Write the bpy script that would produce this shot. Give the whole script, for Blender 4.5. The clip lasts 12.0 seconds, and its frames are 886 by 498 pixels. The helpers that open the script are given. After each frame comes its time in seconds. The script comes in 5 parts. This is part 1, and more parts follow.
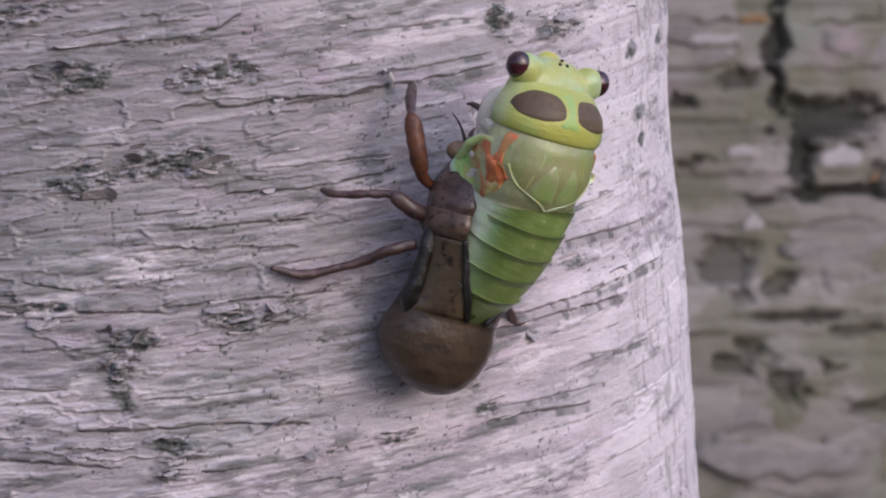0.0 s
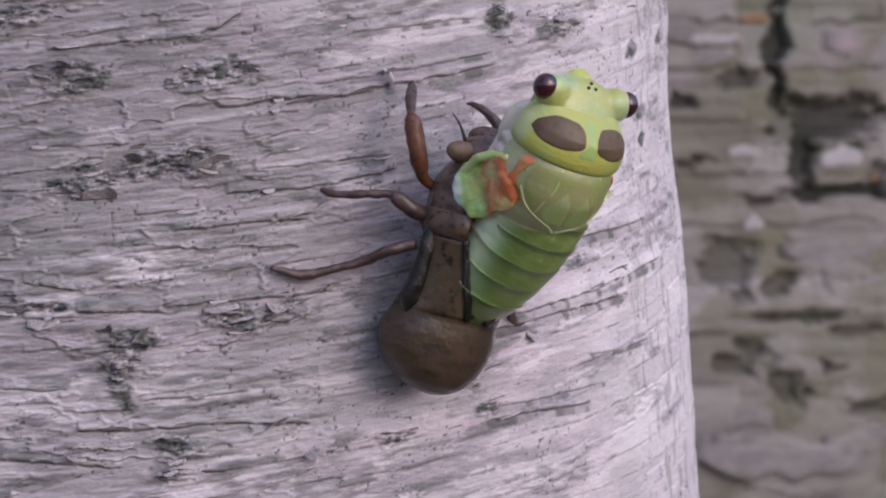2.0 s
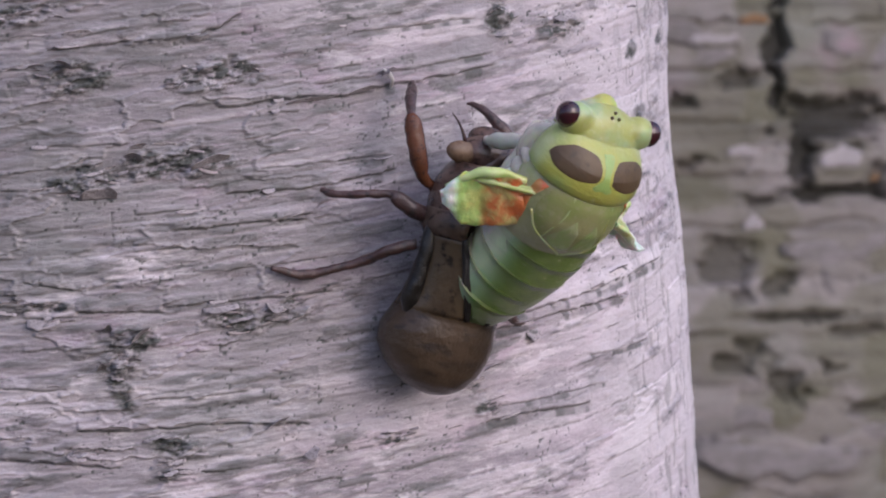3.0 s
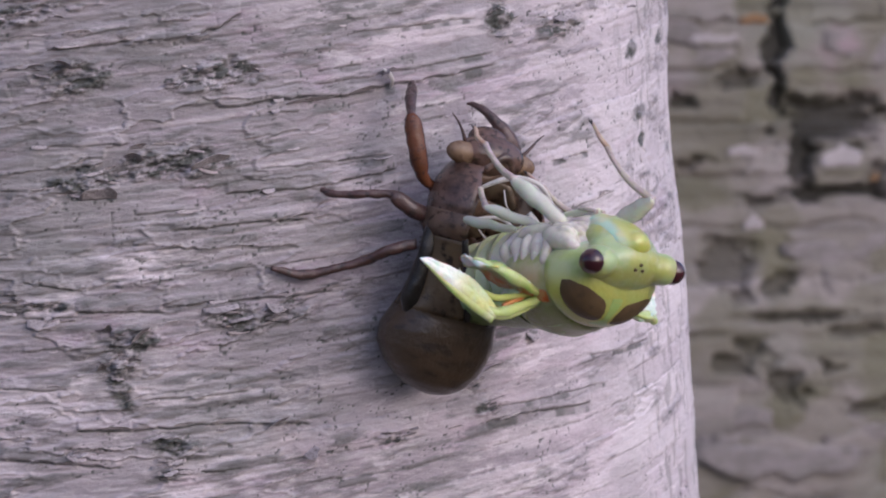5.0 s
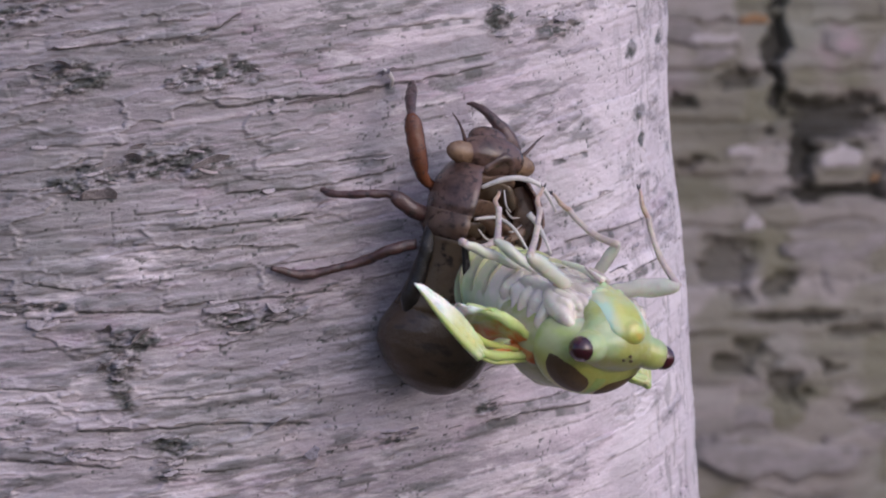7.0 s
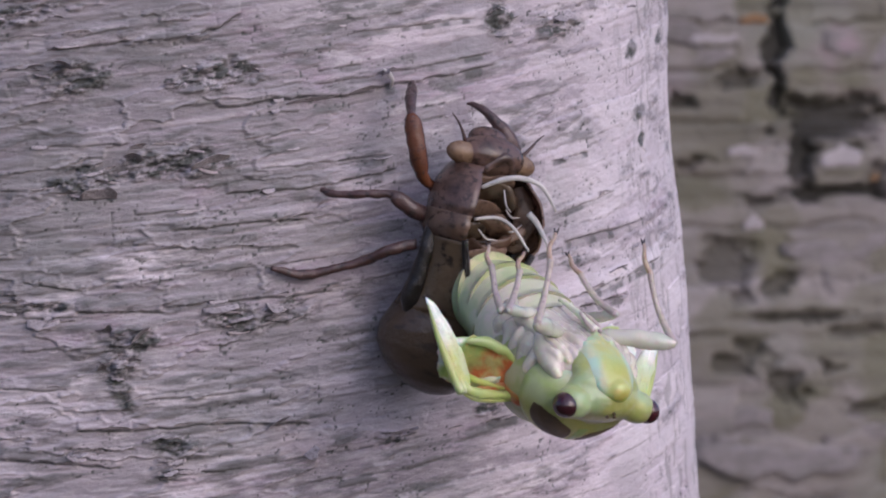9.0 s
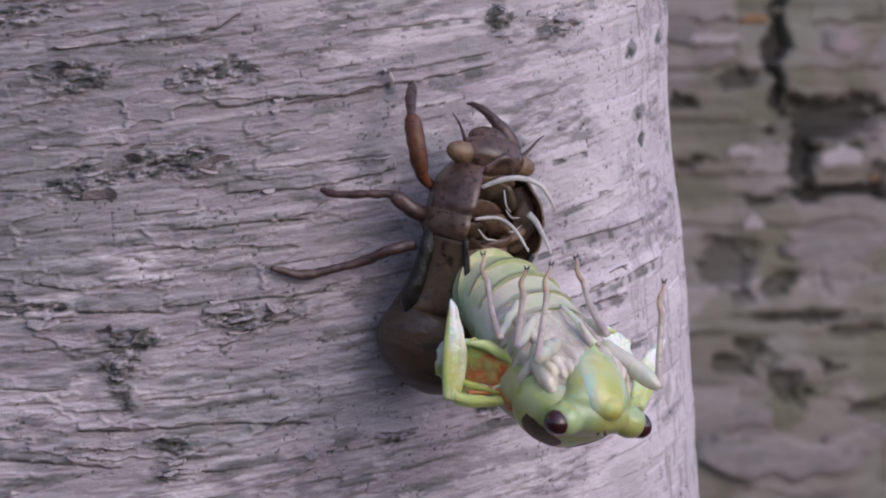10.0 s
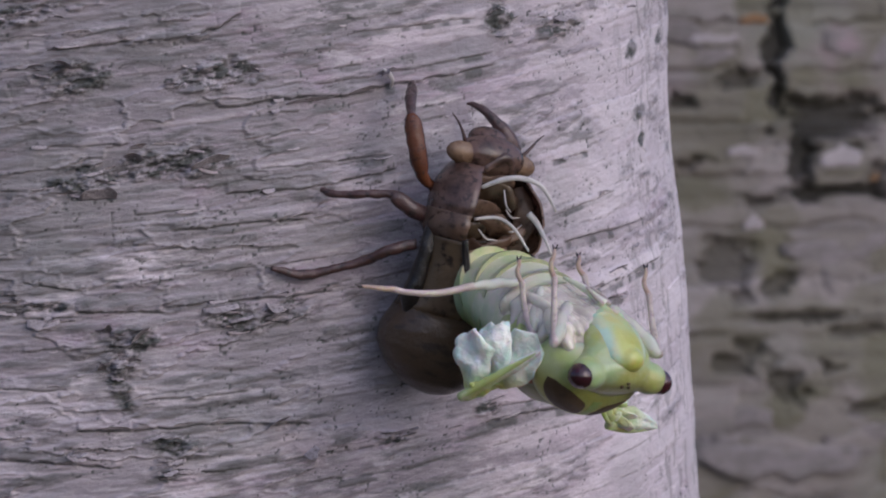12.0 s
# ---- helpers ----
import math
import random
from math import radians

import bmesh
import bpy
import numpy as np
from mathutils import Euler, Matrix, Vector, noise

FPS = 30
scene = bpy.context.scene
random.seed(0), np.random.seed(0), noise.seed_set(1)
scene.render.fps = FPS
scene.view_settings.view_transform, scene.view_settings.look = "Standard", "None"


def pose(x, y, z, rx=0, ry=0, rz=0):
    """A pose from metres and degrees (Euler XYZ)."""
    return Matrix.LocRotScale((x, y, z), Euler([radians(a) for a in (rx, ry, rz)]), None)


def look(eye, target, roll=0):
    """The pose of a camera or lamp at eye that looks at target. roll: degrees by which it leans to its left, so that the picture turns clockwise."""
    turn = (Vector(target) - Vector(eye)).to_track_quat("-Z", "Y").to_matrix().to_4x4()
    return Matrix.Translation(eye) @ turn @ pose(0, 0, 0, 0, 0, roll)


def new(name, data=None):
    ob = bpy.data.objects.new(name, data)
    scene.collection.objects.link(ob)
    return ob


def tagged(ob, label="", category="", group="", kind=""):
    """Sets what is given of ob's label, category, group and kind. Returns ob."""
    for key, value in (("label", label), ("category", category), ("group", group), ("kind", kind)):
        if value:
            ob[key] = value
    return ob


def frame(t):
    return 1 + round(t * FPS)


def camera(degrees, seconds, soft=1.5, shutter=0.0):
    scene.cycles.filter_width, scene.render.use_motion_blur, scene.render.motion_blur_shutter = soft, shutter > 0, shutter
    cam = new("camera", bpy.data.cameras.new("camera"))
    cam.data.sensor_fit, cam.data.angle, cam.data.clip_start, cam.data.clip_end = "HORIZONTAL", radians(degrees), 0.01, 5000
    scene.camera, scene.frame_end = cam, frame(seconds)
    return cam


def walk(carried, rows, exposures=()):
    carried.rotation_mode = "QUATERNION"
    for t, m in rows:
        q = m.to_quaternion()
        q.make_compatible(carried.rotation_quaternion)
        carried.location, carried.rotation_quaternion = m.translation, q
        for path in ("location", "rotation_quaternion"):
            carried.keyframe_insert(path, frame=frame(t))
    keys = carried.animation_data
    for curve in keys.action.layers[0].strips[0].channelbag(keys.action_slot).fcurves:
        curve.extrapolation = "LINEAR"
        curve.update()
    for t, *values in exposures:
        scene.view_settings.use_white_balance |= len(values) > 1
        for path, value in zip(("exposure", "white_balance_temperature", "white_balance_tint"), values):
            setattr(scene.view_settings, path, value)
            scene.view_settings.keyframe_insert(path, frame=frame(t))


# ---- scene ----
# ================= camera: stands still before the trunk =================
cam = camera(12, 12.0, soft=2.0)
EYE_Z = 1.30
STAND = look((0, -0.533, EYE_Z), (0, 0, EYE_Z))
cam.data.dof.use_dof = True
cam.data.dof.focus_distance = 0.530
cam.data.dof.aperture_fstop = 84.0
walk(cam, [(0.0, STAND), (12.0, STAND)],
     exposures=[(0.0, -0.16, 5560, 19), (3.0, -0.20, 5540, 20), (6.0, -0.26, 5530, 22), (9.0, -0.36, 5500, 23), (10.5, -0.48, 5460, 21), (12.0, -0.64, 5420, 19)])

# ================= light: soft overcast daylight in a wood =================
world = bpy.data.worlds.new("sky")
scene.world = world
world.use_nodes = True
wn = world.node_tree
sky = wn.nodes.new("ShaderNodeTexSky")
sky.sky_type, sky.sun_disc = "NISHITA", False
sky.sun_elevation, sky.sun_rotation = radians(26), radians(134)
sky.dust_density = 3.0
wn.links.new(sky.outputs[0], wn.nodes["Background"].inputs[0])
wn.nodes["Background"].inputs[1].default_value = 0.185
sun = new("sun", bpy.data.lights.new("sun", "SUN"))
sun.data.energy, sun.data.angle, sun.data.color = 1.1, radians(125), (1.0, 0.95, 0.90)
sun.matrix_world = look((1.8, -1.75, EYE_Z + 1.2), (0, 0, EYE_Z))

# ================= small tools =================
MM = 0.001


def mesh_of(name, verts, faces, material, smooth=True):
    me = bpy.data.meshes.new(name)
    me.from_pydata([tuple(v) for v in verts], [], faces)
    me.materials.append(material)
    if smooth:
        me.polygons.foreach_set("use_smooth", [True] * len(me.polygons))
    me.update()
    return me


def blend(ob, voxel, rounds):
    """Grow a part's lumps together into one soft skin."""
    rm = ob.modifiers.new("grow", "REMESH")
    rm.mode, rm.voxel_size, rm.use_smooth_shade = "VOXEL", voxel * MM, True
    sm = ob.modifiers.new("soften", "SMOOTH")
    sm.factor, sm.iterations = 0.5, rounds
    return ob


def part(name, shape, material, parent, label="", smooth=True):
    """One mesh object under a thing or a part. shape: vertices in millimetres and faces."""
    verts, faces = shape
    ob = new(name, mesh_of(name, [(x * MM, y * MM, z * MM) for x, y, z in verts], faces, material, smooth))
    ob.parent = parent
    return tagged(ob, label)


def join(*shapes):
    verts, faces = [], []
    for v, f in shapes:
        k = len(verts)
        verts += [tuple(p) for p in v]
        faces += [tuple(i + k for i in q) for q in f]
    return verts, faces


def moved(shape, m):
    return [tuple(m @ Vector(v)) for v in shape[0]], shape[1]


def loft(rows, seg=32, p0=-180.0, p1=180.0, wrap=True, caps=True, rough=0.0, seed=0):
    """A skin over rings (y, z, half width, half height), p counted from the back's midline; p0, p1 may be lists."""
    rnd = random.Random(seed)
    verts, faces = [], []
    n = seg if wrap else seg + 1
    for i, (y, zc, a, b) in enumerate(rows):
        lo = p0[i] if isinstance(p0, (list, tuple)) else p0
        hi = p1[i] if isinstance(p1, (list, tuple)) else p1
        for j in range(n):
            p = radians(lo + (hi - lo) * j / seg)
            k = 1 + rough * (rnd.random() - 0.5)
            verts.append((a * k * math.sin(p), y, zc + b * k * math.cos(p)))
    for i in range(len(rows) - 1):
        for j in range(seg):
            a0, a1 = i * n + j, i * n + (j + 1) % n
            faces.append((a0, a1, a1 + n, a0 + n))
    if caps and wrap:
        faces.append(tuple(range(n)))
        faces.append(tuple(reversed(range((len(rows) - 1) * n, len(rows) * n))))
    return verts, faces


def ball(c, r, seg=24, rings=14):
    verts, faces = [], []
    for i in range(rings + 1):
        q = math.pi * i / rings
        for j in range(seg):
            p = 2 * math.pi * j / seg
            verts.append((c[0] + r[0] * math.sin(q) * math.cos(p), c[1] + r[1] * math.sin(q) * math.sin(p), c[2] + r[2] * math.cos(q)))
    for i in range(rings):
        for j in range(seg):
            a0, a1 = i * seg + j, i * seg + (j + 1) % seg
            faces.append((a0, a0 + seg, a1 + seg, a1))
    return verts, faces


def smooth_line(points, steps):
    """Catmull-Rom through points of any dimension."""
    pts = [np.array(p, float) for p in points]
    pts = [2 * pts[0] - pts[1], *pts, 2 * pts[-1] - pts[-2]]
    out = []
    for i in range(1, len(pts) - 2):
        for k in range(steps):
            t = k / steps
            a, b, c, d = pts[i - 1:i + 3]
            out.append(0.5 * (2 * b + (c - a) * t + (2 * a - 5 * b + 4 * c - d) * t * t + (3 * b - a - 3 * c + d) * t ** 3))
    return out + [pts[-2]]


def tube(points, seg=12, steps=6, flat=1.0):
    """A tapered tube along (x, y, z, radius) points."""
    line = smooth_line(points, steps) if steps > 1 else [np.array(p, float) for p in points]
    verts, faces = [], []
    side = None
    for i, p in enumerate(line):
        d = Vector((line[min(i + 1, len(line) - 1)] - line[max(i - 1, 0)])[:3]).normalized()
        if side is None:
            side = d.orthogonal().normalized()
        side = (side - d * side.dot(d)).normalized()
        up = d.cross(side)
        for j in range(seg):
            a = 2 * math.pi * j / seg
            verts.append(Vector(p[:3]) + side * (p[3] * math.cos(a)) + up * (p[3] * flat * math.sin(a)))
    for i in range(len(line) - 1):
        for j in range(seg):
            a0, a1 = i * seg + j, i * seg + (j + 1) % seg
            faces.append((a0, a1, a1 + seg, a0 + seg))
    faces.append(tuple(reversed(range(seg))))
    faces.append(tuple(range((len(line) - 1) * seg, len(line) * seg)))
    return verts, faces


def crumple(shape, amount, scale, seed):
    """Push a shape's vertices about by smooth noise."""
    out = []
    for v in shape[0]:
        p = Vector(v)
        out.append(tuple(p + noise.noise_vector(p * scale + Vector((seed * 7.3, seed * 3.1, 0))) * amount))
    return out, shape[1]


def flatter(shape, k):
    """Press the underside of a shape flat."""
    return [(x, y, z if z > 0 else z * k) for x, y, z in shape[0]], shape[1]


def ring_at(rows, y):
    """The ring (z, half width, half height) of a loft at y."""
    rows = sorted(rows)
    ys = [r[0] for r in rows]
    return [float(np.interp(y, ys, [r[k] for r in rows])) for k in (1, 2, 3)]


def patch(rows, outline, lift=0.12, rings=6):
    """A thin raised patch on a loft's skin. outline: (degrees from the midline, y), centre first."""
    (pc, yc), edge = outline[0], smooth_line(outline[1:] + outline[1:2], 5)[:-1]
    verts, faces = [], []

    def on(p, y, h):
        z, a, b = ring_at(rows, y)
        return ((a + h) * math.sin(radians(p)), y, z + (b + h) * math.cos(radians(p)))
    verts.append(on(pc, yc, lift))
    n = len(edge)
    for i in range(1, rings + 1):
        k = i / rings
        for p, y in edge:
            verts.append(on(pc + (p - pc) * k, yc + (y - yc) * k, lift if i < rings else -0.1))
    for j in range(n):
        faces.append((0, 1 + (j + 1) % n, 1 + j))
    for i in range(rings - 1):
        for j in range(n):
            a0, a1 = 1 + i * n + j, 1 + i * n + (j + 1) % n
            faces.append((a0, a1, a1 + n, a0 + n))
    return verts, faces


# ================= materials =================
def nodes_of(name):
    m = bpy.data.materials.new(name)
    m.use_nodes = True
    nt = m.node_tree
    return m, nt, nt.nodes["Principled BSDF"]


def mix_of(nt, fac, a, b):
    mx = nt.nodes.new("ShaderNodeMix")
    mx.data_type = "RGBA"
    for socket, value in ((mx.inputs[0], fac), (mx.inputs[6], a), (mx.inputs[7], b)):
        if isinstance(value, bpy.types.NodeSocket):
            nt.links.new(value, socket)
        elif isinstance(value, (tuple, list)):
            socket.default_value = (*value, 1) if len(value) == 3 else value
        else:
            socket.default_value = value
    return mx.outputs[2]


def noise_of(nt, scale, lo, hi, detail=4.0, stretch=(1, 1, 1), rough=0.55):
    tc = nt.nodes.new("ShaderNodeTexCoord")
    mp = nt.nodes.new("ShaderNodeMapping")
    mp.inputs["Scale"].default_value = stretch
    tx = nt.nodes.new("ShaderNodeTexNoise")
    tx.inputs["Scale"].default_value, tx.inputs["Detail"].default_value = scale, detail
    tx.inputs["Roughness"].default_value = rough
    rg = nt.nodes.new("ShaderNodeMapRange")
    rg.interpolation_type = "SMOOTHSTEP"
    rg.inputs[1].default_value, rg.inputs[2].default_value = lo, hi
    nt.links.new(tc.outputs["Object"], mp.inputs[0])
    nt.links.new(mp.outputs[0], tx.inputs["Vector"])
    nt.links.new(tx.outputs[0], rg.inputs[0])
    return rg.outputs[0]


def bump_of(nt, bsdf, height, strength, distance):
    bp = nt.nodes.new("ShaderNodeBump")
    bp.inputs["Strength"].default_value, bp.inputs["Distance"].default_value = strength, distance
    nt.links.new(height, bp.inputs["Height"])
    nt.links.new(bp.outputs[0], bsdf.inputs["Normal"])


def skin(name, a, b, c, rough=0.35, wet=0.25, sss=0.35, scale=140.0, stretch=(1, 1, 1)):
    """Soft translucent skin: broad drift from a to b, fine flecks of c."""
    m, nt, bs = nodes_of(name)
    col = mix_of(nt, noise_of(nt, scale, 0.38, 0.62, 3, stretch), a, b)
    col = mix_of(nt, noise_of(nt, scale * 6, 0.5, 0.8, 4, stretch), col, c)
    nt.links.new(col, bs.inputs["Base Color"])
    bs.inputs["Roughness"].default_value = rough
    bs.inputs["Coat Weight"].default_value, bs.inputs["Coat Roughness"].default_value = wet, 0.15
    bs.inputs["Subsurface Weight"].default_value = sss * 1.5
    bs.inputs["Subsurface Radius"].default_value = (0.7, 1.0, 0.4)
    bs.inputs["Subsurface Scale"].default_value = 0.0018
    bump_of(nt, bs, noise_of(nt, scale * 2.2, 0.25, 0.75, 5, (1, 1, 1), 0.55), 0.16, 0.0005)
    return m


def husk(name, a, b, c, rough=0.28, thin=0.12, scale=220.0, coat=0.45, rugged=0.35, stretch=(1, 1, 1)):
    """Dry brittle husk, a little see-through, with darker mottling."""
    m, nt, bs = nodes_of(name)
    col = mix_of(nt, noise_of(nt, scale, 0.4, 0.62, 4, stretch), a, b)
    col = mix_of(nt, noise_of(nt, scale * 4, 0.52, 0.7, 5, stretch), col, c)
    nt.links.new(col, bs.inputs["Base Color"])
    bs.inputs["Roughness"].default_value = rough
    bs.inputs["Coat Weight"].default_value, bs.inputs["Coat Roughness"].default_value = coat, 0.12
    bump_of(nt, bs, noise_of(nt, scale * 1.8, 0.3, 0.7, 7, (1, 1, 1), 0.65), rugged, 0.0009)
    tr = nt.nodes.new("ShaderNodeBsdfTranslucent")
    nt.links.new(col, tr.inputs[0])
    ms = nt.nodes.new("ShaderNodeMixShader")
    ms.inputs[0].default_value = thin
    nt.links.new(bs.outputs[0], ms.inputs[1])
    nt.links.new(tr.outputs[0], ms.inputs[2])
    nt.links.new(ms.outputs[0], nt.nodes["Material Output"].inputs[0])
    return m


def bark_mat(name, base, grey, dark, pale, moss, fine=1.0):
    """Papery bark: colours by the relief's own marks and two noises."""
    m, nt, bs = nodes_of(name)

    def mark(which):
        at = nt.nodes.new("ShaderNodeAttribute")
        at.attribute_name = which
        return at.outputs["Fac"]
    col = mix_of(nt, noise_of(nt, 70 * fine, 0.38, 0.62, 5, (1, 1, 2.2)), base, grey)
    col = mix_of(nt, noise_of(nt, 330 * fine, 0.48, 0.80, 5, (1, 1, 3)), col, tuple(0.84 * g for g in grey))
    col = mix_of(nt, noise_of(nt, 38 * fine, 0.50, 0.68, 4, (1, 1, 1.8)), col, tuple(g * k for g, k in zip(grey, (0.98, 1.08, 0.98))))
    col = mix_of(nt, noise_of(nt, 46 * fine, 0.56, 0.72, 4, (1.3, 1, 2.4)), col, tuple(g * k for g, k in zip(base, (1.04, 0.90, 1.02))))
    col = mix_of(nt, mark("pale"), col, pale)
    col = mix_of(nt, mark("moss"), col, moss)
    col = mix_of(nt, mark("dark"), col, dark)
    nt.links.new(col, bs.inputs["Base Color"])
    bs.inputs["Roughness"].default_value = 0.62
    bs.inputs["Specular IOR Level"].default_value = 0.35
    bump_of(nt, bs, noise_of(nt, 300 * fine, 0.25, 0.75, 7, (1, 1, 2.6), 0.6), 0.38, 0.0006)
    return m


BARK = bark_mat("birch_bark", (0.47, 0.40, 0.455), (0.330, 0.291, 0.327), (0.07, 0.075, 0.07), (0.71, 0.65, 0.69), (0.215, 0.203, 0.213))
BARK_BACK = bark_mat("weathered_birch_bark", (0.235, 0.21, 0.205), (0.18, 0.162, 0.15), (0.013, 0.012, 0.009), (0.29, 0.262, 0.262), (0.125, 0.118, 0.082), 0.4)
FLAKE = husk("peeling_bark", (0.50, 0.45, 0.475), (0.37, 0.335, 0.35), (0.22, 0.20, 0.195), 0.7, 0.15, 700, 0.0)
PLATE_PALE = husk("pale_bark_plate", (0.36, 0.33, 0.345), (0.29, 0.265, 0.27), (0.2, 0.18, 0.17), 0.8, 0.02, 60)
PLATE_RUST = husk("rusty_bark_plate", (0.22, 0.12, 0.05), (0.26, 0.17, 0.10), (0.12, 0.08, 0.05), 0.8, 0.02, 60)
PLATE = husk("grey_bark_plate", (0.21, 0.188, 0.192), (0.16, 0.146, 0.14), (0.11, 0.10, 0.085), 0.8, 0.02, 60, 0.0, 0.35, (1, 1, 4))
HUSK = husk("brown_husk", (0.080, 0.052, 0.032), (0.052, 0.034, 0.022), (0.034, 0.022, 0.016), 0.34, 0.12, 110, 0.25, 0.25, (0.8, 1.8, 0.8))
HUSK_GREY = husk("grey_brown_husk", (0.235, 0.140, 0.110), (0.105, 0.064, 0.052), (0.062, 0.040, 0.034), 0.10, 0.45, 260, 1.0, 0.22)
HUSK_OLIVE = husk("olive_husk", (0.203, 0.142, 0.084), (0.131, 0.090, 0.058), (0.051, 0.038, 0.029), 0.15, 0.5, 160, 0.9, 0.25)
HUSK_COLLAR = husk("light_brown_husk", (0.246, 0.152, 0.102), (0.152, 0.094, 0.065), (0.072, 0.048, 0.036), 0.12, 0.45, 220, 1.0, 0.3)
LINING = husk("amber_lining", (0.50, 0.35, 0.25), (0.32, 0.21, 0.15), (0.12, 0.075, 0.055), 0.2, 0.5, 160, 0.8)
HUSK_DARK = husk("black_brown_husk", (0.010, 0.008, 0.007), (0.018, 0.013, 0.010), (0.006, 0.005, 0.005), 0.3, 0.02, 220, 0.25)
HUSK_RED = husk("chestnut_husk", (0.17, 0.058, 0.024), (0.085, 0.034, 0.020), (0.04, 0.02, 0.016), 0.2, 0.3, 220)
HUSK_LEG = husk("dark_chestnut_husk", (0.085, 0.042, 0.037), (0.058, 0.030, 0.027), (0.03, 0.02, 0.019), 0.3, 0.05)
HUSK_EYE = husk("amber_husk", (0.36, 0.24, 0.15), (0.28, 0.18, 0.11), (0.2, 0.12, 0.08), 0.2, 0.3)
THREAD = husk("white_thread", (0.75, 0.72, 0.70), (0.66, 0.62, 0.60), (0.5, 0.46, 0.44), 0.5, 0.3)
LIME = skin("lime_skin", (0.39, 0.41, 0.12), (0.36, 0.47, 0.25), (0.46, 0.48, 0.25), 0.35, 0.25, 0.35, 200)
YELLOW = skin("yellow_green_skin", (0.45, 0.46, 0.09), (0.42, 0.50, 0.15), (0.50, 0.50, 0.20), 0.35, 0.25, 0.35, 200)
STRIPE = skin("green_stripe_skin", (0.31, 0.45, 0.13), (0.34, 0.48, 0.18), (0.40, 0.47, 0.13))
PALE = skin("pale_skin", (0.74, 0.69, 0.60), (0.68, 0.71, 0.56), (0.62, 0.55, 0.50), 0.35, 0.25, 0.35, 200)
LILAC = skin("grey_olive_skin", (0.27, 0.27, 0.115), (0.23, 0.285, 0.075), (0.32, 0.31, 0.18))
LIMB = skin("milky_limb_skin", (0.58, 0.56, 0.49), (0.52, 0.56, 0.46), (0.56, 0.48, 0.43), 0.2, 0.5, 0.22, 260)
SHIN = skin("mauve_limb_skin", (0.44, 0.36, 0.34), (0.52, 0.44, 0.40), (0.26, 0.19, 0.19), 0.35, 0.25, 0.3, 260)
FOOT_SKIN = skin("tan_foot_skin", (0.40, 0.27, 0.21), (0.46, 0.34, 0.28), (0.30, 0.17, 0.12), 0.35)
BROWN = skin("brown_patch_skin", (0.075, 0.046, 0.022), (0.115, 0.074, 0.034), (0.05, 0.032, 0.018), 0.55, 0.1, 0.1)
EYE = skin("garnet_eye", (0.045, 0.008, 0.014), (0.03, 0.006, 0.010), (0.06, 0.012, 0.018), 0.22, 0.6, 0.0)
ORANGE = skin("orange_skin", (0.52, 0.11, 0.03), (0.50, 0.24, 0.08), (0.46, 0.32, 0.14), 0.35, 0.25, 0.35, 330)
WINGLIME = skin("wing_lime_skin", (0.47, 0.55, 0.18), (0.46, 0.58, 0.26), (0.58, 0.62, 0.34))
OLIVE = skin("olive_green_skin", (0.25, 0.33, 0.11), (0.31, 0.33, 0.17), (0.28, 0.34, 0.13), 0.35, 0.25, 0.35, 300)


def membrane_mat(name, lo, hi):
    """Wing membrane: yellowish green at the hinge, milky white at the tip."""
    m, nt, bs = nodes_of(name)
    tc = nt.nodes.new("ShaderNodeTexCoord")
    sep = nt.nodes.new("ShaderNodeSeparateXYZ")
    nt.links.new(tc.outputs["Object"], sep.inputs[0])
    rg = nt.nodes.new("ShaderNodeMapRange")
    rg.interpolation_type = "SMOOTHSTEP"
    rg.inputs[1].default_value, rg.inputs[2].default_value = lo, hi
    nt.links.new(sep.outputs[1], rg.inputs[0])
    near = mix_of(nt, noise_of(nt, 300, 0.4, 0.6, 3), (0.56, 0.60, 0.22), (0.58, 0.66, 0.38))
    far = mix_of(nt, noise_of(nt, 500, 0.4, 0.65, 4), (0.88, 0.89, 0.82), (0.70, 0.82, 0.72))
    nt.links.new(mix_of(nt, rg.outputs[0], near, far), bs.inputs["Base Color"])
    bs.inputs["Roughness"].default_value = 0.35
    bs.inputs["Subsurface Weight"].default_value, bs.inputs["Subsurface Scale"].default_value = 0.3, 0.001
    bump_of(nt, bs, noise_of(nt, 900, 0.3, 0.7, 5), 0.5, 0.0004)
    return m


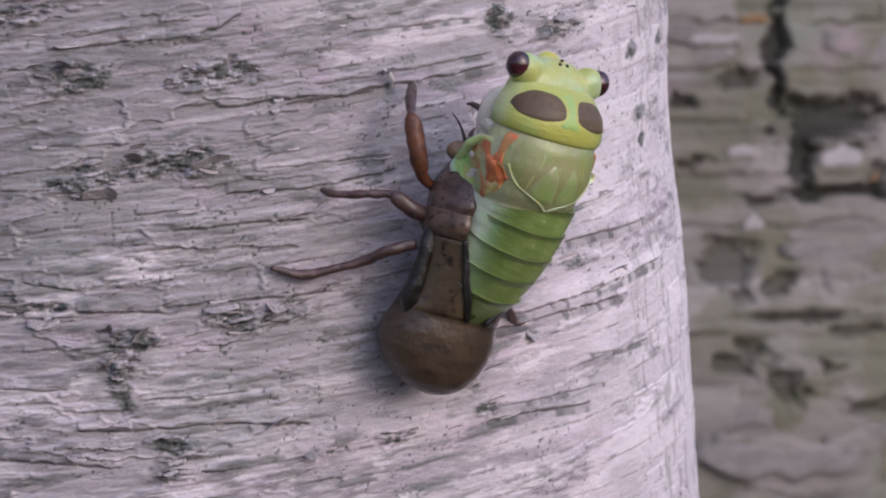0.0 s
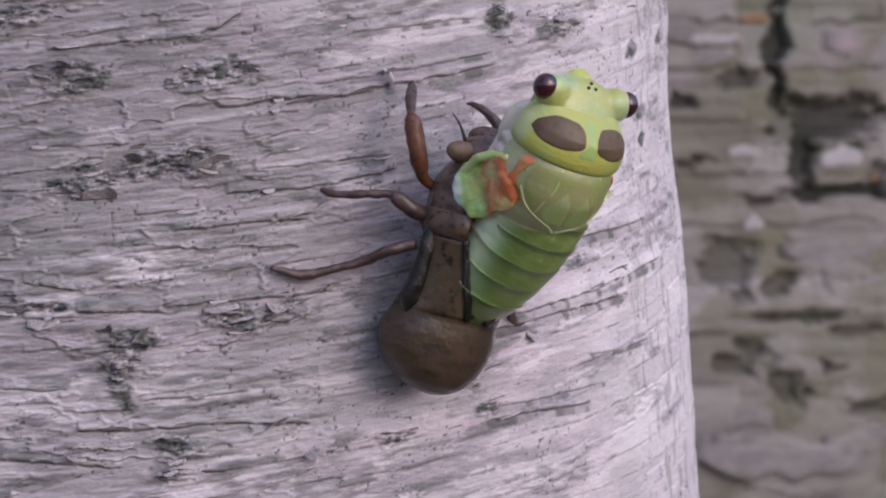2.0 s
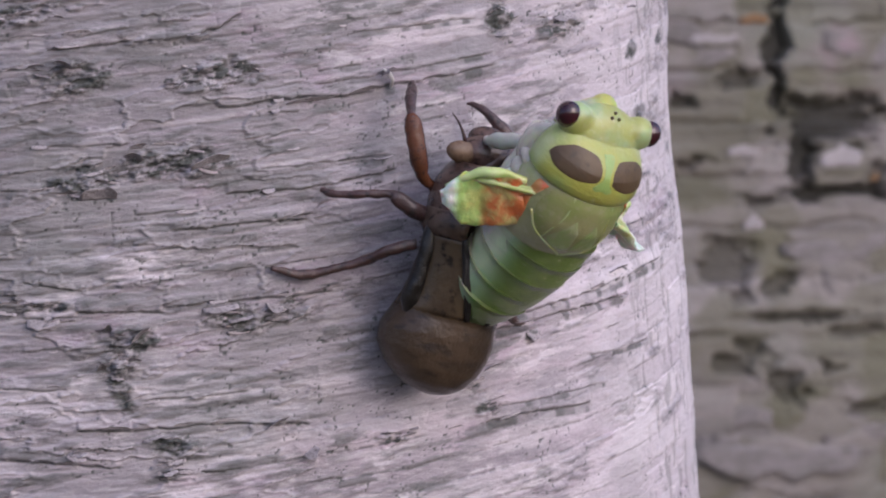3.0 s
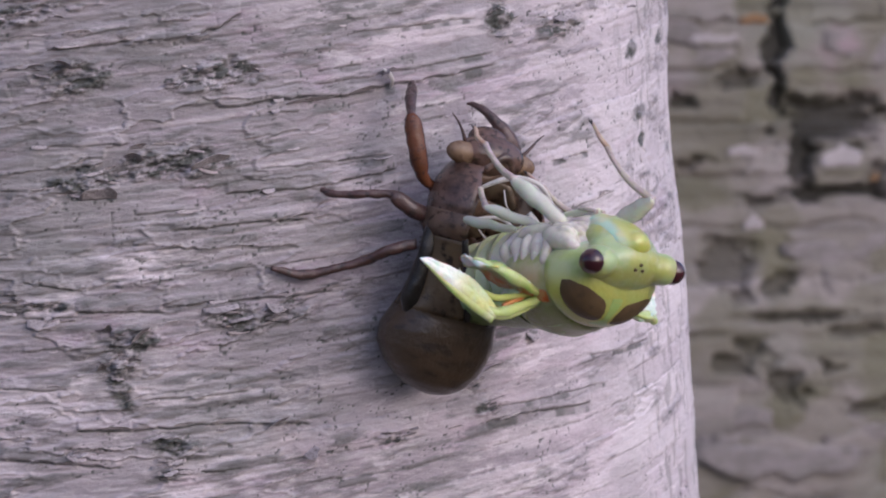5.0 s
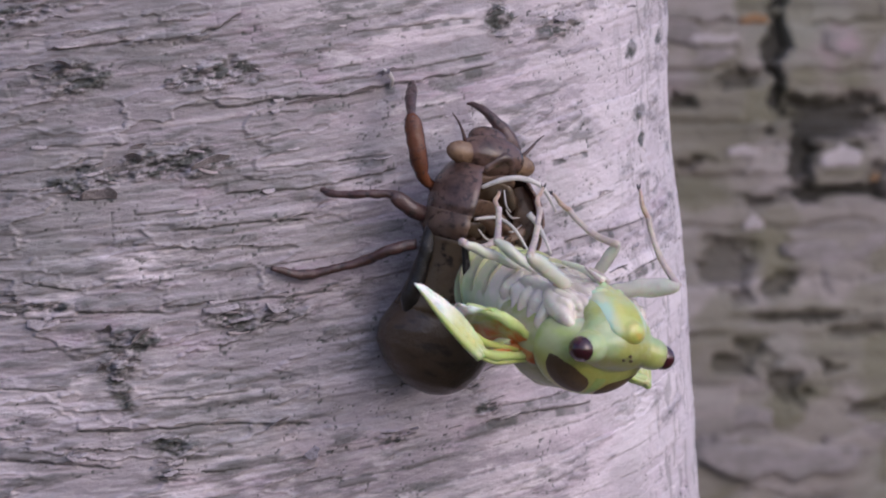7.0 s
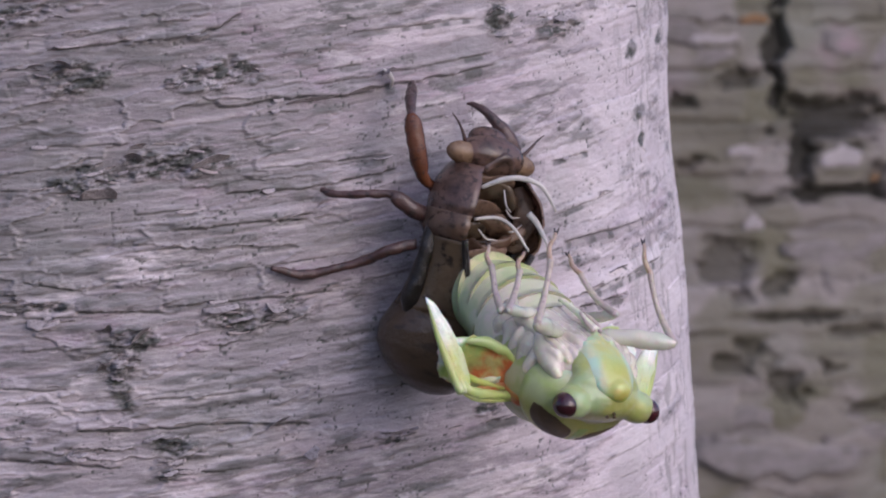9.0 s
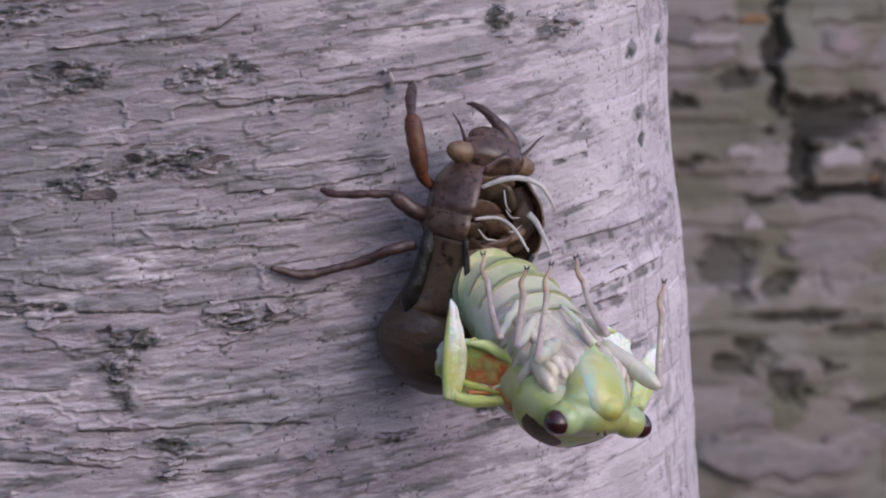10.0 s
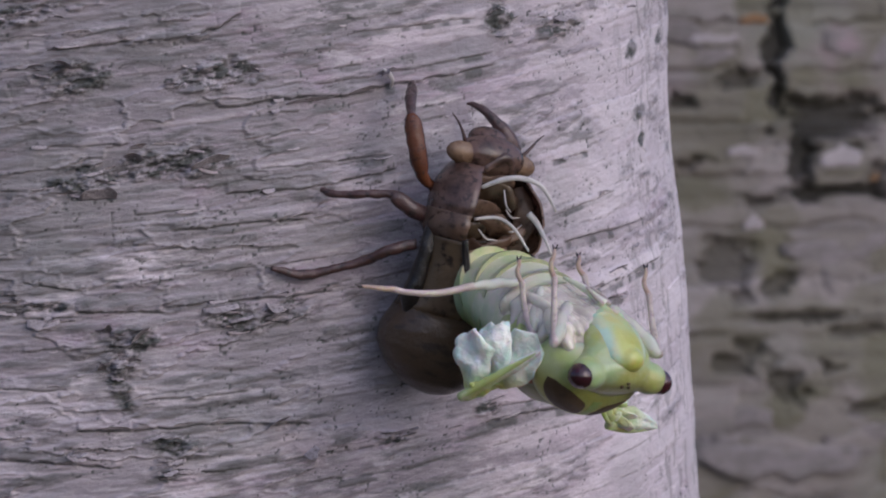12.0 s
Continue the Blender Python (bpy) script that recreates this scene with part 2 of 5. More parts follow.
def web_mat(name):
    """Folded wing pad: orange blotches by the hinge, green, then milky white with mint."""
    m, nt, bs = nodes_of(name)
    tc = nt.nodes.new("ShaderNodeTexCoord")
    sep = nt.nodes.new("ShaderNodeSeparateXYZ")
    nt.links.new(tc.outputs["Object"], sep.inputs[0])

    def along(lo, hi):
        rg = nt.nodes.new("ShaderNodeMapRange")
        rg.interpolation_type = "SMOOTHSTEP"
        rg.inputs[1].default_value, rg.inputs[2].default_value = lo, hi
        nt.links.new(sep.outputs[1], rg.inputs[0])
        return rg.outputs[0]
    base = mix_of(nt, noise_of(nt, 300, 0.46, 0.62, 5), (0.54, 0.16, 0.05), (0.51, 0.41, 0.16))
    base = mix_of(nt, noise_of(nt, 190, 0.55, 0.70, 3), base, (0.66, 0.62, 0.42))
    mid = mix_of(nt, noise_of(nt, 260, 0.4, 0.62, 3), (0.36, 0.52, 0.16), (0.52, 0.55, 0.17))
    end = mix_of(nt, noise_of(nt, 420, 0.4, 0.62, 4), (0.80, 0.82, 0.78), (0.52, 0.72, 0.62))
    col = mix_of(nt, along(0.0040, 0.0058), base, mid)
    nt.links.new(mix_of(nt, along(0.0078, 0.0090), col, end), bs.inputs["Base Color"])
    bs.inputs["Roughness"].default_value = 0.28
    bs.inputs["Coat Weight"].default_value, bs.inputs["Coat Roughness"].default_value = 0.35, 0.15
    bs.inputs["Subsurface Weight"].default_value, bs.inputs["Subsurface Scale"].default_value = 0.4, 0.0015
    bump_of(nt, bs, noise_of(nt, 600, 0.3, 0.7, 5), 0.4, 0.0005)
    return m


def face_mat(name):
    """Face plate: yellow-green brow, mint and milky towards the beak."""
    m, nt, bs = nodes_of(name)
    tc = nt.nodes.new("ShaderNodeTexCoord")
    sep = nt.nodes.new("ShaderNodeSeparateXYZ")
    nt.links.new(tc.outputs["Object"], sep.inputs[0])
    rg = nt.nodes.new("ShaderNodeMapRange")
    rg.interpolation_type = "SMOOTHSTEP"
    rg.inputs[1].default_value, rg.inputs[2].default_value = 0.0003, -0.0042
    nt.links.new(sep.outputs[1], rg.inputs[0])
    brow = mix_of(nt, noise_of(nt, 260, 0.4, 0.62, 3), (0.44, 0.46, 0.09), (0.50, 0.54, 0.17))
    low = mix_of(nt, noise_of(nt, 260, 0.42, 0.58, 3), (0.44, 0.60, 0.42), (0.52, 0.53, 0.22))
    side = nt.nodes.new("ShaderNodeMath")
    side.operation = "ABSOLUTE"
    nt.links.new(sep.outputs[0], side.inputs[0])
    cheek = nt.nodes.new("ShaderNodeMapRange")
    cheek.interpolation_type = "SMOOTHSTEP"
    cheek.inputs[1].default_value, cheek.inputs[2].default_value = 0.0013, 0.0026
    nt.links.new(side.outputs[0], cheek.inputs[0])
    col = mix_of(nt, rg.outputs[0], brow, low)
    mint = mix_of(nt, noise_of(nt, 420, 0.4, 0.62, 3), (0.44, 0.62, 0.50), (0.56, 0.60, 0.40))
    nt.links.new(mix_of(nt, cheek.outputs[0], col, mint), bs.inputs["Base Color"])
    bs.inputs["Roughness"].default_value = 0.3
    bs.inputs["Coat Weight"].default_value, bs.inputs["Coat Roughness"].default_value = 0.3, 0.15
    bs.inputs["Subsurface Weight"].default_value, bs.inputs["Subsurface Scale"].default_value = 0.4, 0.0018
    bump_of(nt, bs, noise_of(nt, 400, 0.3, 0.7, 5), 0.2, 0.0005)
    return m


FACE = face_mat("face_skin")
WEB = web_mat("wing_web_skin")
MEMBRANE = membrane_mat("wing_membrane", 0.0008, 0.0042)
TIP = membrane_mat("wing_tip_skin", 0.0040, 0.0078)


def belly_mat(name, pale, lo, hi, mint, back_a=(0.15, 0.215, 0.05), back_b=(0.22, 0.29, 0.09), vein=(0.50, 0.62, 0.36), top=(0.0014, 0.0050)):
    """Body skin: darker back, light flanks, paler below, blotched."""
    m, nt, bs = nodes_of(name)
    tc = nt.nodes.new("ShaderNodeTexCoord")
    sep = nt.nodes.new("ShaderNodeSeparateXYZ")
    nt.links.new(tc.outputs["Object"], sep.inputs[0])

    def ramp(lo, hi):
        rg = nt.nodes.new("ShaderNodeMapRange")
        rg.interpolation_type = "SMOOTHSTEP"
        rg.inputs[1].default_value, rg.inputs[2].default_value = lo, hi
        nt.links.new(sep.outputs[2], rg.inputs[0])
        return rg.outputs[0]
    back = mix_of(nt, noise_of(nt, 160, 0.4, 0.65, 3), back_a, back_b)
    flank = mix_of(nt, noise_of(nt, 190, 0.42, 0.58, 3, (1.6, 1, 1)), mint, tuple(0.6 * a + 0.4 * b for a, b in zip(mint, pale)))
    col = mix_of(nt, ramp(*top), flank, back)
    low = mix_of(nt, noise_of(nt, 300, 0.4, 0.6, 3), pale, vein)
    col = mix_of(nt, ramp(lo, hi), low, col)
    col = mix_of(nt, noise_of(nt, 520, 0.62, 0.95, 5, (1, 1.5, 1)), col, pale)
    nt.links.new(col, bs.inputs["Base Color"])
    bs.inputs["Roughness"].default_value = 0.32
    bs.inputs["Coat Weight"].default_value, bs.inputs["Coat Roughness"].default_value = 0.2, 0.2
    bs.inputs["Subsurface Weight"].default_value, bs.inputs["Subsurface Scale"].default_value = 0.35, 0.0012
    bs.inputs["Subsurface Radius"].default_value = (0.7, 1.0, 0.4)
    bump_of(nt, bs, noise_of(nt, 420, 0.25, 0.75, 6, (1, 2.0, 1), 0.6), 0.2, 0.0006)
    return m


BELLY = belly_mat("abdomen_skin", (0.76, 0.75, 0.50), -0.0016, 0.0024, (0.42, 0.58, 0.34), vein=(0.60, 0.68, 0.38))
BELLY_PALE = belly_mat("pale_abdomen_skin", (0.79, 0.72, 0.60), -0.001, 0.0036, (0.40, 0.62, 0.38), vein=(0.66, 0.68, 0.48))
CHEST = belly_mat("breast_skin", (0.70, 0.63, 0.54), -0.0042, -0.0010, (0.37, 0.42, 0.15), (0.29, 0.30, 0.14), (0.34, 0.34, 0.20), (0.50, 0.45, 0.38))
COLLAR = belly_mat("collar_skin", (0.56, 0.57, 0.40), -0.0028, -0.0006, (0.38, 0.46, 0.16), (0.42, 0.42, 0.085), (0.37, 0.44, 0.13), (0.48, 0.62, 0.48), (0.0008, 0.004))
BREAST = skin("milky_pink_skin", (0.72, 0.66, 0.56), (0.55, 0.49, 0.43), (0.70, 0.76, 0.60), 0.2, 0.5, 0.25, 260)
CLAW = husk("black_claw", (0.02, 0.014, 0.012), (0.03, 0.02, 0.018), (0.01, 0.008, 0.008))


# ================= ground =================
def ground():
    m, nt, bs = nodes_of("leaf_litter")
    col = mix_of(nt, noise_of(nt, 3, 0.4, 0.6, 6), (0.09, 0.065, 0.04), (0.05, 0.06, 0.025))
    col = mix_of(nt, noise_of(nt, 40, 0.45, 0.7, 6), col, (0.16, 0.11, 0.06))
    nt.links.new(col, bs.inputs["Base Color"])
    bs.inputs["Roughness"].default_value = 0.9
    bump_of(nt, bs, noise_of(nt, 30, 0.3, 0.7, 6), 0.8, 0.02)
    n = 48
    verts, faces = [], []
    for i in range(n + 1):
        for j in range(n + 1):
            x, y = [math.copysign(abs(2 * k / n - 1) ** 3, k - n / 2) * 400 for k in (i, j)]
            verts.append((x, y, 0.05 * noise.noise(Vector((x * 0.8, y * 0.8, 0))) if max(abs(x), abs(y)) < 60 else 0))
    for i in range(n):
        for j in range(n):
            a = i * (n + 1) + j
            faces.append((a, a + n + 1, a + n + 2, a + 1))
    tagged(new("ground", mesh_of("ground", verts, faces, m)), "brown leaf litter on the woodland floor", "ground", kind="structure")


ground()


# ================= trunks =================
def lattice(x, y, seed):
    """Smooth value noise, 0 to 1, on arrays."""
    xi, yi = np.floor(x).astype(np.int64), np.floor(y).astype(np.int64)
    fx, fy = x - xi, y - yi
    fx, fy = fx * fx * (3 - 2 * fx), fy * fy * (3 - 2 * fy)

    def h(a, b):
        k = (a * 374761393 + b * 668265263 + seed * 974634777) & 0xFFFFFFFF
        k = ((k ^ (k >> 13)) * 1274126177) & 0xFFFFFFFF
        return ((k ^ (k >> 16)) & 0xFFFF) / 65535.0
    top = h(xi, yi) * (1 - fx) + h(xi + 1, yi) * fx
    low = h(xi, yi + 1) * (1 - fx) + h(xi + 1, yi + 1) * fx
    return top * (1 - fy) + low * fy


def fbm(x, y, seed, octaves=4, gain=0.5):
    total, amp, norm = 0, 1.0, 0
    for k in range(octaves):
        total = total + amp * lattice(x * 2 ** k + 17 * k, y * 2 ** k + 31 * k, seed + k)
        norm += amp
        amp *= gain
    return total / norm


def step(a, b, x):
    t = np.clip((x - a) / (b - a), 0, 1)
    return t * t * (3 - 2 * t)


RELIEF = {}


def relief_at(name, s, h):
    """The bark's own height there, in mm."""
    arcs, heights, out = RELIEF[name]
    return float(out[np.argmin(np.abs(heights - h)), np.argmin(np.abs(arcs - s))])


def trunk_mesh(name, radius, theta, height, relief, material, seed):
    """A closed trunk skin on a grid of turns (radians, 0 faces -y) and heights (metres); relief gives metres and marks."""
    T, Z = np.meshgrid(theta, height)
    out, marks = relief(T * radius / MM, Z / MM, seed)
    RELIEF[name] = (theta * radius / MM, height / MM, out / MM)
    r = radius + out + 0.02 * np.clip(-(Z + 0.9) / 0.4, 0, 2) ** 2
    co = np.stack([r * np.sin(T), -r * np.cos(T), Z], -1).reshape(-1, 3)
    nh, nt_ = T.shape
    ids = np.arange(nh * nt_).reshape(nh, nt_)
    nxt = np.roll(ids, -1, axis=1)
    quads = np.stack([ids[:-1], nxt[:-1], nxt[1:], ids[1:]], -1).reshape(-1, 4)
    # a broken, slightly domed top
    co = np.vstack([co, [[0, 0, height[-1] + 0.25 * radius]]])
    top = np.stack([ids[-1], nxt[-1], np.full(nt_, len(co) - 1)], -1)
    loops = np.concatenate([quads.ravel(), top.ravel()])
    starts = np.concatenate([np.arange(0, quads.size, 4), quads.size + np.arange(0, top.size, 3)])
    me = bpy.data.meshes.new(name)
    me.vertices.add(len(co))
    me.vertices.foreach_set("co", co.astype(np.float32).ravel())
    me.loops.add(len(loops))
    me.loops.foreach_set("vertex_index", loops.astype(np.int32))
    me.polygons.add(len(starts))
    me.polygons.foreach_set("loop_start", starts.astype(np.int32))
    me.polygons.foreach_set("use_smooth", np.ones(len(starts), bool))
    me.update(calc_edges=True)
    for key, val in marks.items():
        me.attributes.new(key, "FLOAT", "POINT").data.foreach_set("value", np.append(val.ravel(), 0.5).astype(np.float32))
    me.materials.append(material)
    return me


# rough scars: arc and height in mm, half sizes in mm
SCARS = [(14.0, 28.2, 4.6, 2.6), (26.7, 17.0, 8.0, 2.4), (14.0, 15.4, 5.0, 2.6), (33.0, 27.4, 7.0, 2.2), (33.0, -3.4, 4.6, 2.2), (39.8, -3.3, 3.4, 1.6),
         (7.7, 0.6, 4.1, 0.8), (18.1, -5.1, 4.0, 2.6), (16.9, -10.0, 2.0, 3.9), (74.9, 29.0, 2.6, 2.9), (87.8, 26.2, 5.1, 1.8), (67.7, -20.9, 2.3, 0.8),
         (65.8, -17.9, 1.2, 1.1), (11.7, -18.0, 4.2, 0.6), (23.3, -18.6, 3.4, 1.8), (21.3, -21.2, 1.6, 2.1), (51.9, -22.0, 3.3, 1.1), (8.9, 36.9, 4.6, 1.8)]
KNOTS = [(112.1, 11.1, 3.6, 1.2), (118.9, -0.2, 3.2, 1.5), (112.6, 7.2, 2.2, 0.9), (125.9, 19.4, 3.6, 1.2), (77.0, -13.3, 1.7, 0.9), (86.6, -5.3, 2.8, 0.6), (109.0, 19.8, 2.6, 1.4)]
# long cracks under a lifted lip: arc and height of both ends in mm
CRACKS = [(11.4, 32.5, 26.2, 32.1), (26.2, 32.1, 32.7, 32.7), (32.7, 32.7, 35.9, 34.1), (31.9, 23.0, 38.0, 23.1), (38.0, 23.1, 49.7, 22.4), (49.7, 22.4, 73.9, 23.1), (24.6, 8.5, 41.9, 7.9), (32.0, 12.2, 43.3, 11.7), (43.3, 11.7, 55.7, 12.1), (23.0, -1.1, 29.9, -1.0),
          (29.9, -1.0, 45.0, -1.5), (12.1, -0.4, 22.9, -1.5), (11.0, -15.3, 17.7, -15.8), (17.7, -15.8, 28.5, -16.5), (28.5, -16.5, 40.4, -18.0), (1.2, -18.1, 15.9, -20.3), (73.2, -9.7, 85.4, -10.0), (85.4, -10.0, 117.0, -9.9), (69.9, -11.3, 77.1, -11.3), (77.1, -11.3, 101.3, -12.2), (67.2, -22.8, 77.5, -23.4), (77.5, -23.4, 88.8, -24.7), (85.2, -2.2, 110.6, -3.5)]
FINE_CRACKS = [(14.8, 33.7, 21.6, 34.1), (5.8, 30.4, 9.1, 30.1), (9.0, 20.7, 20.3, 19.9), (36.3, 15.1, 54.8, 14.1), (19.9, 6.4, 26.0, 6.3), (6.0, 3.8, 12.1, 2.3), (5.6, -0.6, 12.3, -1.0), (5.2, -4.8, 14.3, -5.0), (2.2, -9.0, 11.0, -9.8), (19.0, -12.4, 32.8, -12.9), (9.4, -17.3, 17.8, -18.0), (21.7, -21.2, 29.1, -22.5),
               (83.8, 8.9, 92.7, 8.6), (83.0, 1.7, 99.2, 2.2), (89.5, -18.5, 107.3, -19.9), (68.9, -21.2, 80.4, -22.1), (80.4, -22.1, 93.1, -22.7), (38.4, 21.7, 42.6, 21.2), (45.8, 25.9, 51.9, 26.1), (45.2, 24.3, 73.1, 24.7), (71.2, -2.9, 85.1, -3.1), (20.5, 11.0, 29.0, 10.6), (4.4, 15.4, 9.7, 15.2), (50.6, 30.0, 70.4, 29.6)]
# short level nicks in a column: height in mm
NICKS = [5.0, 4.0, 3.1, 2.2, 1.2, 0.2]


def window(s, h, s0, s1, h0, h1):
    """Slices of the grid that hold arcs s0 to s1 and heights h0 to h1."""
    i = np.where((h[:, 0] > h0) & (h[:, 0] < h1))[0]
    j = np.where((s[0] > s0) & (s[0] < s1))[0]
    return (slice(i[0], i[-1] + 1), slice(j[0], j[-1] + 1)) if len(i) and len(j) else None


def scraps(s, h, row, length, seed):
    """A value for each scrap of a skin broken into level strips of uneven length, and the nearness of the strip's edge."""
    v = h / row + 0.35 * lattice(s / (4 * length), h / (6 * row), seed) + 0.22 * (fbm(s / (0.25 * length), h / (2 * row), seed + 1, 3) - 0.5)
    i = np.floor(v)
    u = s / length * (0.6 + 0.9 * lattice(i * 1.0, i * 0, seed + 2)) + 9 * lattice(i * 1.0, i * 0 + 5, seed + 3) + 0.10 * (fbm(s / 2.0, h / 0.7, seed + 4, 3) - 0.5)
    j = np.floor(u)
    f = v - i
    return lattice(j, i, seed + 5), 1 - step(0.0, 0.10, np.minimum(f, 1 - f)), lattice(j + 40, i, seed + 6)


# weathered grey-green stains: arc and height in mm, half sizes in mm
STAINS = [(14, 33, 20, 4), (36, 28, 16, 4), (22, 16.5, 18, 4), (34, -3, 16, 3), (48, 36, 20, 3), (8, 24, 12, 2.5), (12, -1, 12, 2), (18, -8, 5, 6), (24, -18, 12, 3), (58, 12, 16, 1.8), (66, 28, 16, 2), (22, 37, 30, 5), (46, 24, 16, 4), (10, 11, 13, 3.5), (40, 12, 15, 3)]


# fresh pale skin where a sheet has come off: arc and height in mm, half sizes in mm
FRESH = [(9.0, 0.7, 3.5, 1.5), (6.5, -11.3, 6.3, 2.3), (24.9, -12.1, 6.8, 1.6), (24.0, -24.3, 6.5, 0.8), (19.4, 4.8, 4.3, 2.0), (50.3, 10.1, 5.2, 1.5), (87.5, 4.7, 9.5, 2.2), (99.0, 0.6, 7.5, 1.9), (63.0, 28.9, 10.0, 1.6), (92.0, -13.2, 9.5, 1.0), (77.5, -25.8, 9.0, 1.8)]


def birch_relief(s, h, seed):
    wob = fbm(s / 45, h / 25, seed, 3) - 0.5
    jag = fbm(s / 2.6, h / 5, seed + 5, 3) - 0.5
    hh = h + 0.8 * wob + 0.25 * jag
    tick = fbm(s / 1.3, h / 4.0, seed + 7, 3)
    blot = fbm(s / 14, h / 8, seed + 8, 4)
    calm = step(0.42, 0.60, fbm(s / 24, h / 10, seed + 9, 3))
    # papery skin in level scraps, broad and narrow
    v1, e1, w1 = scraps(s, hh, 3.6, 24, seed + 10)
    v2, e2, w2 = scraps(s, hh, 1.5, 9, seed + 20)
    fine = fbm(s / 12, hh / 0.45, seed + 30, 4)
    rough = 1 - 0.75 * calm
    torn = step(0.56, 0.68, fbm(s / 15, h / 4.0, seed + 41, 4))
    rip = fbm(s / 3.2, h / 0.8, seed + 42, 5)
    dots = step(0.78, 0.84, lattice(s / 0.40, h / 0.34, seed + 60)) * step(0.40, 0.52, fbm(s / 11, h / 9, seed + 61, 2)) * step(0.58, 0.64, lattice(s / 1.3, h / 1.3, seed + 62))
    out = 0.22 * v1 + 0.09 * v2 * rough + 0.05 * (fine - 0.5) - 1.2 * step(95, 125, s) * np.exp(-((h - 6) / 15) ** 2) + 1.0 * (fbm(s / 50, h / 40, seed + 70, 2) - 0.5) - 0.1 * dots + 0.8 * torn * (rip - 0.5)
    line = e1 * step(0.66, 0.80, w1) * step(0.40, 0.54, tick) + 0.6 * e2 * step(0.78, 0.90, w2) * rough * step(0.40, 0.54, tick)
    out = out - 0.16 * np.clip(line, 0, 1)
    dark = np.clip(0.45 * line + dots * 0.85 + 0.4 * torn * step(0.53, 0.64, rip), 0, 1)
    for nick in NICKS:
        dark = np.maximum(dark, 0.55 * (1 - step(0.12, 0.32, np.abs(h - nick + 0.5 * jag))) * step(15.6, 16.4, s) * (1 - step(18.0, 19.2, s)))
    pale = 0.45 * step(0.72, 0.95, v1) + 0.35 * step(0.78, 0.95, v2) * rough + 0.5 * torn * (1 - step(0.40, 0.48, rip))
    moss = 0.40 * step(0.50, 0.66, blot) + 0.25 * torn + 0.30 * step(0.80, 0.95, 1 - v2) * rough
    # whitish bark on the right, paled further to stand in for side light
    pale_right = step(66, 100, s + 16 * (fbm(s / 14, h / 6, seed + 66, 4) - 0.5))
    zone = step(0.36, 0.60, fbm(s / 13, h / 6, seed + 51, 3)) * (1 - 0.8 * pale_right)
    left = 1 - step(36, 58, s)
    mott, scrape = fbm(s / 6.5, hh / 1.3, seed + 52, 6, 0.62), fbm(s / 5.0, hh / 0.9, seed + 53, 6, 0.62)
    moss = np.maximum(moss, (0.35 + 0.5 * zone) * (1 - 0.75 * pale_right) * step(0.50, 0.62, mott))
    pale = np.maximum(pale, (0.75 - 0.45 * zone) * step(0.53, 0.65, scrape))
    dark = np.maximum(dark, 0.45 * zone * step(0.60, 0.70, mott))
    out = out + (0.35 * (mott - 0.5) + 0.45 * (0.4 + 0.6 * zone) * (scrape - 0.5)) * (0.55 + 0.45 * left) * (1 - 0.4 * pale_right)
    moss = moss * (1 - 0.6 * pale_right)
    # thin upper skin, peeled off in broad ragged patches
    film_h = fbm(s / 15 + 0.3 * wob, hh / 4.2, seed + 57, 6, 0.55)
    skin_on, edge = step(0.49, 0.515, film_h), step(0.485, 0.51, film_h) * (1 - step(0.515, 0.545, film_h))
    out = out + (0.24 * skin_on + 0.20 * edge) * left
    pale = np.maximum(pale, 0.55 * edge * step(0.45, 0.6, mott + 0.05) * left)
    moss = np.maximum(moss, 0.38 * (1 - skin_on) * (0.35 + 0.65 * left) * (1 - 0.85 * pale_right))
    crackle = step(0.60, 0.70, fbm(s / 1.3, h / 3.2, seed + 54, 4)) * step(96, 112, s + 8 * wob)
    dark, out = np.maximum(dark, 0.42 * crackle), out - 0.15 * crackle
    for cs, ch, rs, rh in STAINS:
        e = np.sqrt(((s - cs) / rs) ** 2 + ((h - ch) / rh) ** 2) + 1.4 * (fbm(s / 9, h / 2.5, seed + 88, 4) - 0.5)
        moss = np.maximum(moss, 0.8 * (1 - step(0.45, 1.2, e)) * (0.35 + 0.9 * fine))
    # greyer upper left, paler low down: bark's tone plus light gradient painted in
    grey_left = 1 - step(0.4, 1.15, np.sqrt(((s - 26) / 58) ** 2 + ((h - 20) / 38) ** 2) + 1.2 * (fbm(s / 16, h / 5, seed + 64, 4) - 0.5))
    pale_low = 1 - step(0.4, 1.15, np.sqrt(((s - 42) / 48) ** 2 + ((h + 16) / 13) ** 2) + 1.2 * (fbm(s / 18, h / 6, seed + 65, 4) - 0.5))
    moss = np.maximum(moss, 0.75 * grey_left * (0.4 + 1.1 * fine) * (0.55 + 0.6 * v2))
    pale = np.maximum(pale, 0.85 * pale_right * (0.55 + 0.6 * v1) * (1 - 0.6 * torn))
    pale = np.maximum(pale, 0.38 * pale_low * (0.5 + 0.8 * v1))
    for cs, ch, rs, rh in FRESH:
        e = np.maximum(np.abs(s - cs) / rs, np.abs(hh - ch) / rh) + 1.0 * (fbm(s / 5, h / 1.6, seed + 71, 4) - 0.5)
        k = 1 - step(0.75, 1.1, e)
        pale = np.maximum(pale, 0.62 * k * (0.7 + 0.5 * v2))
        moss = moss * (1 - 0.7 * k)
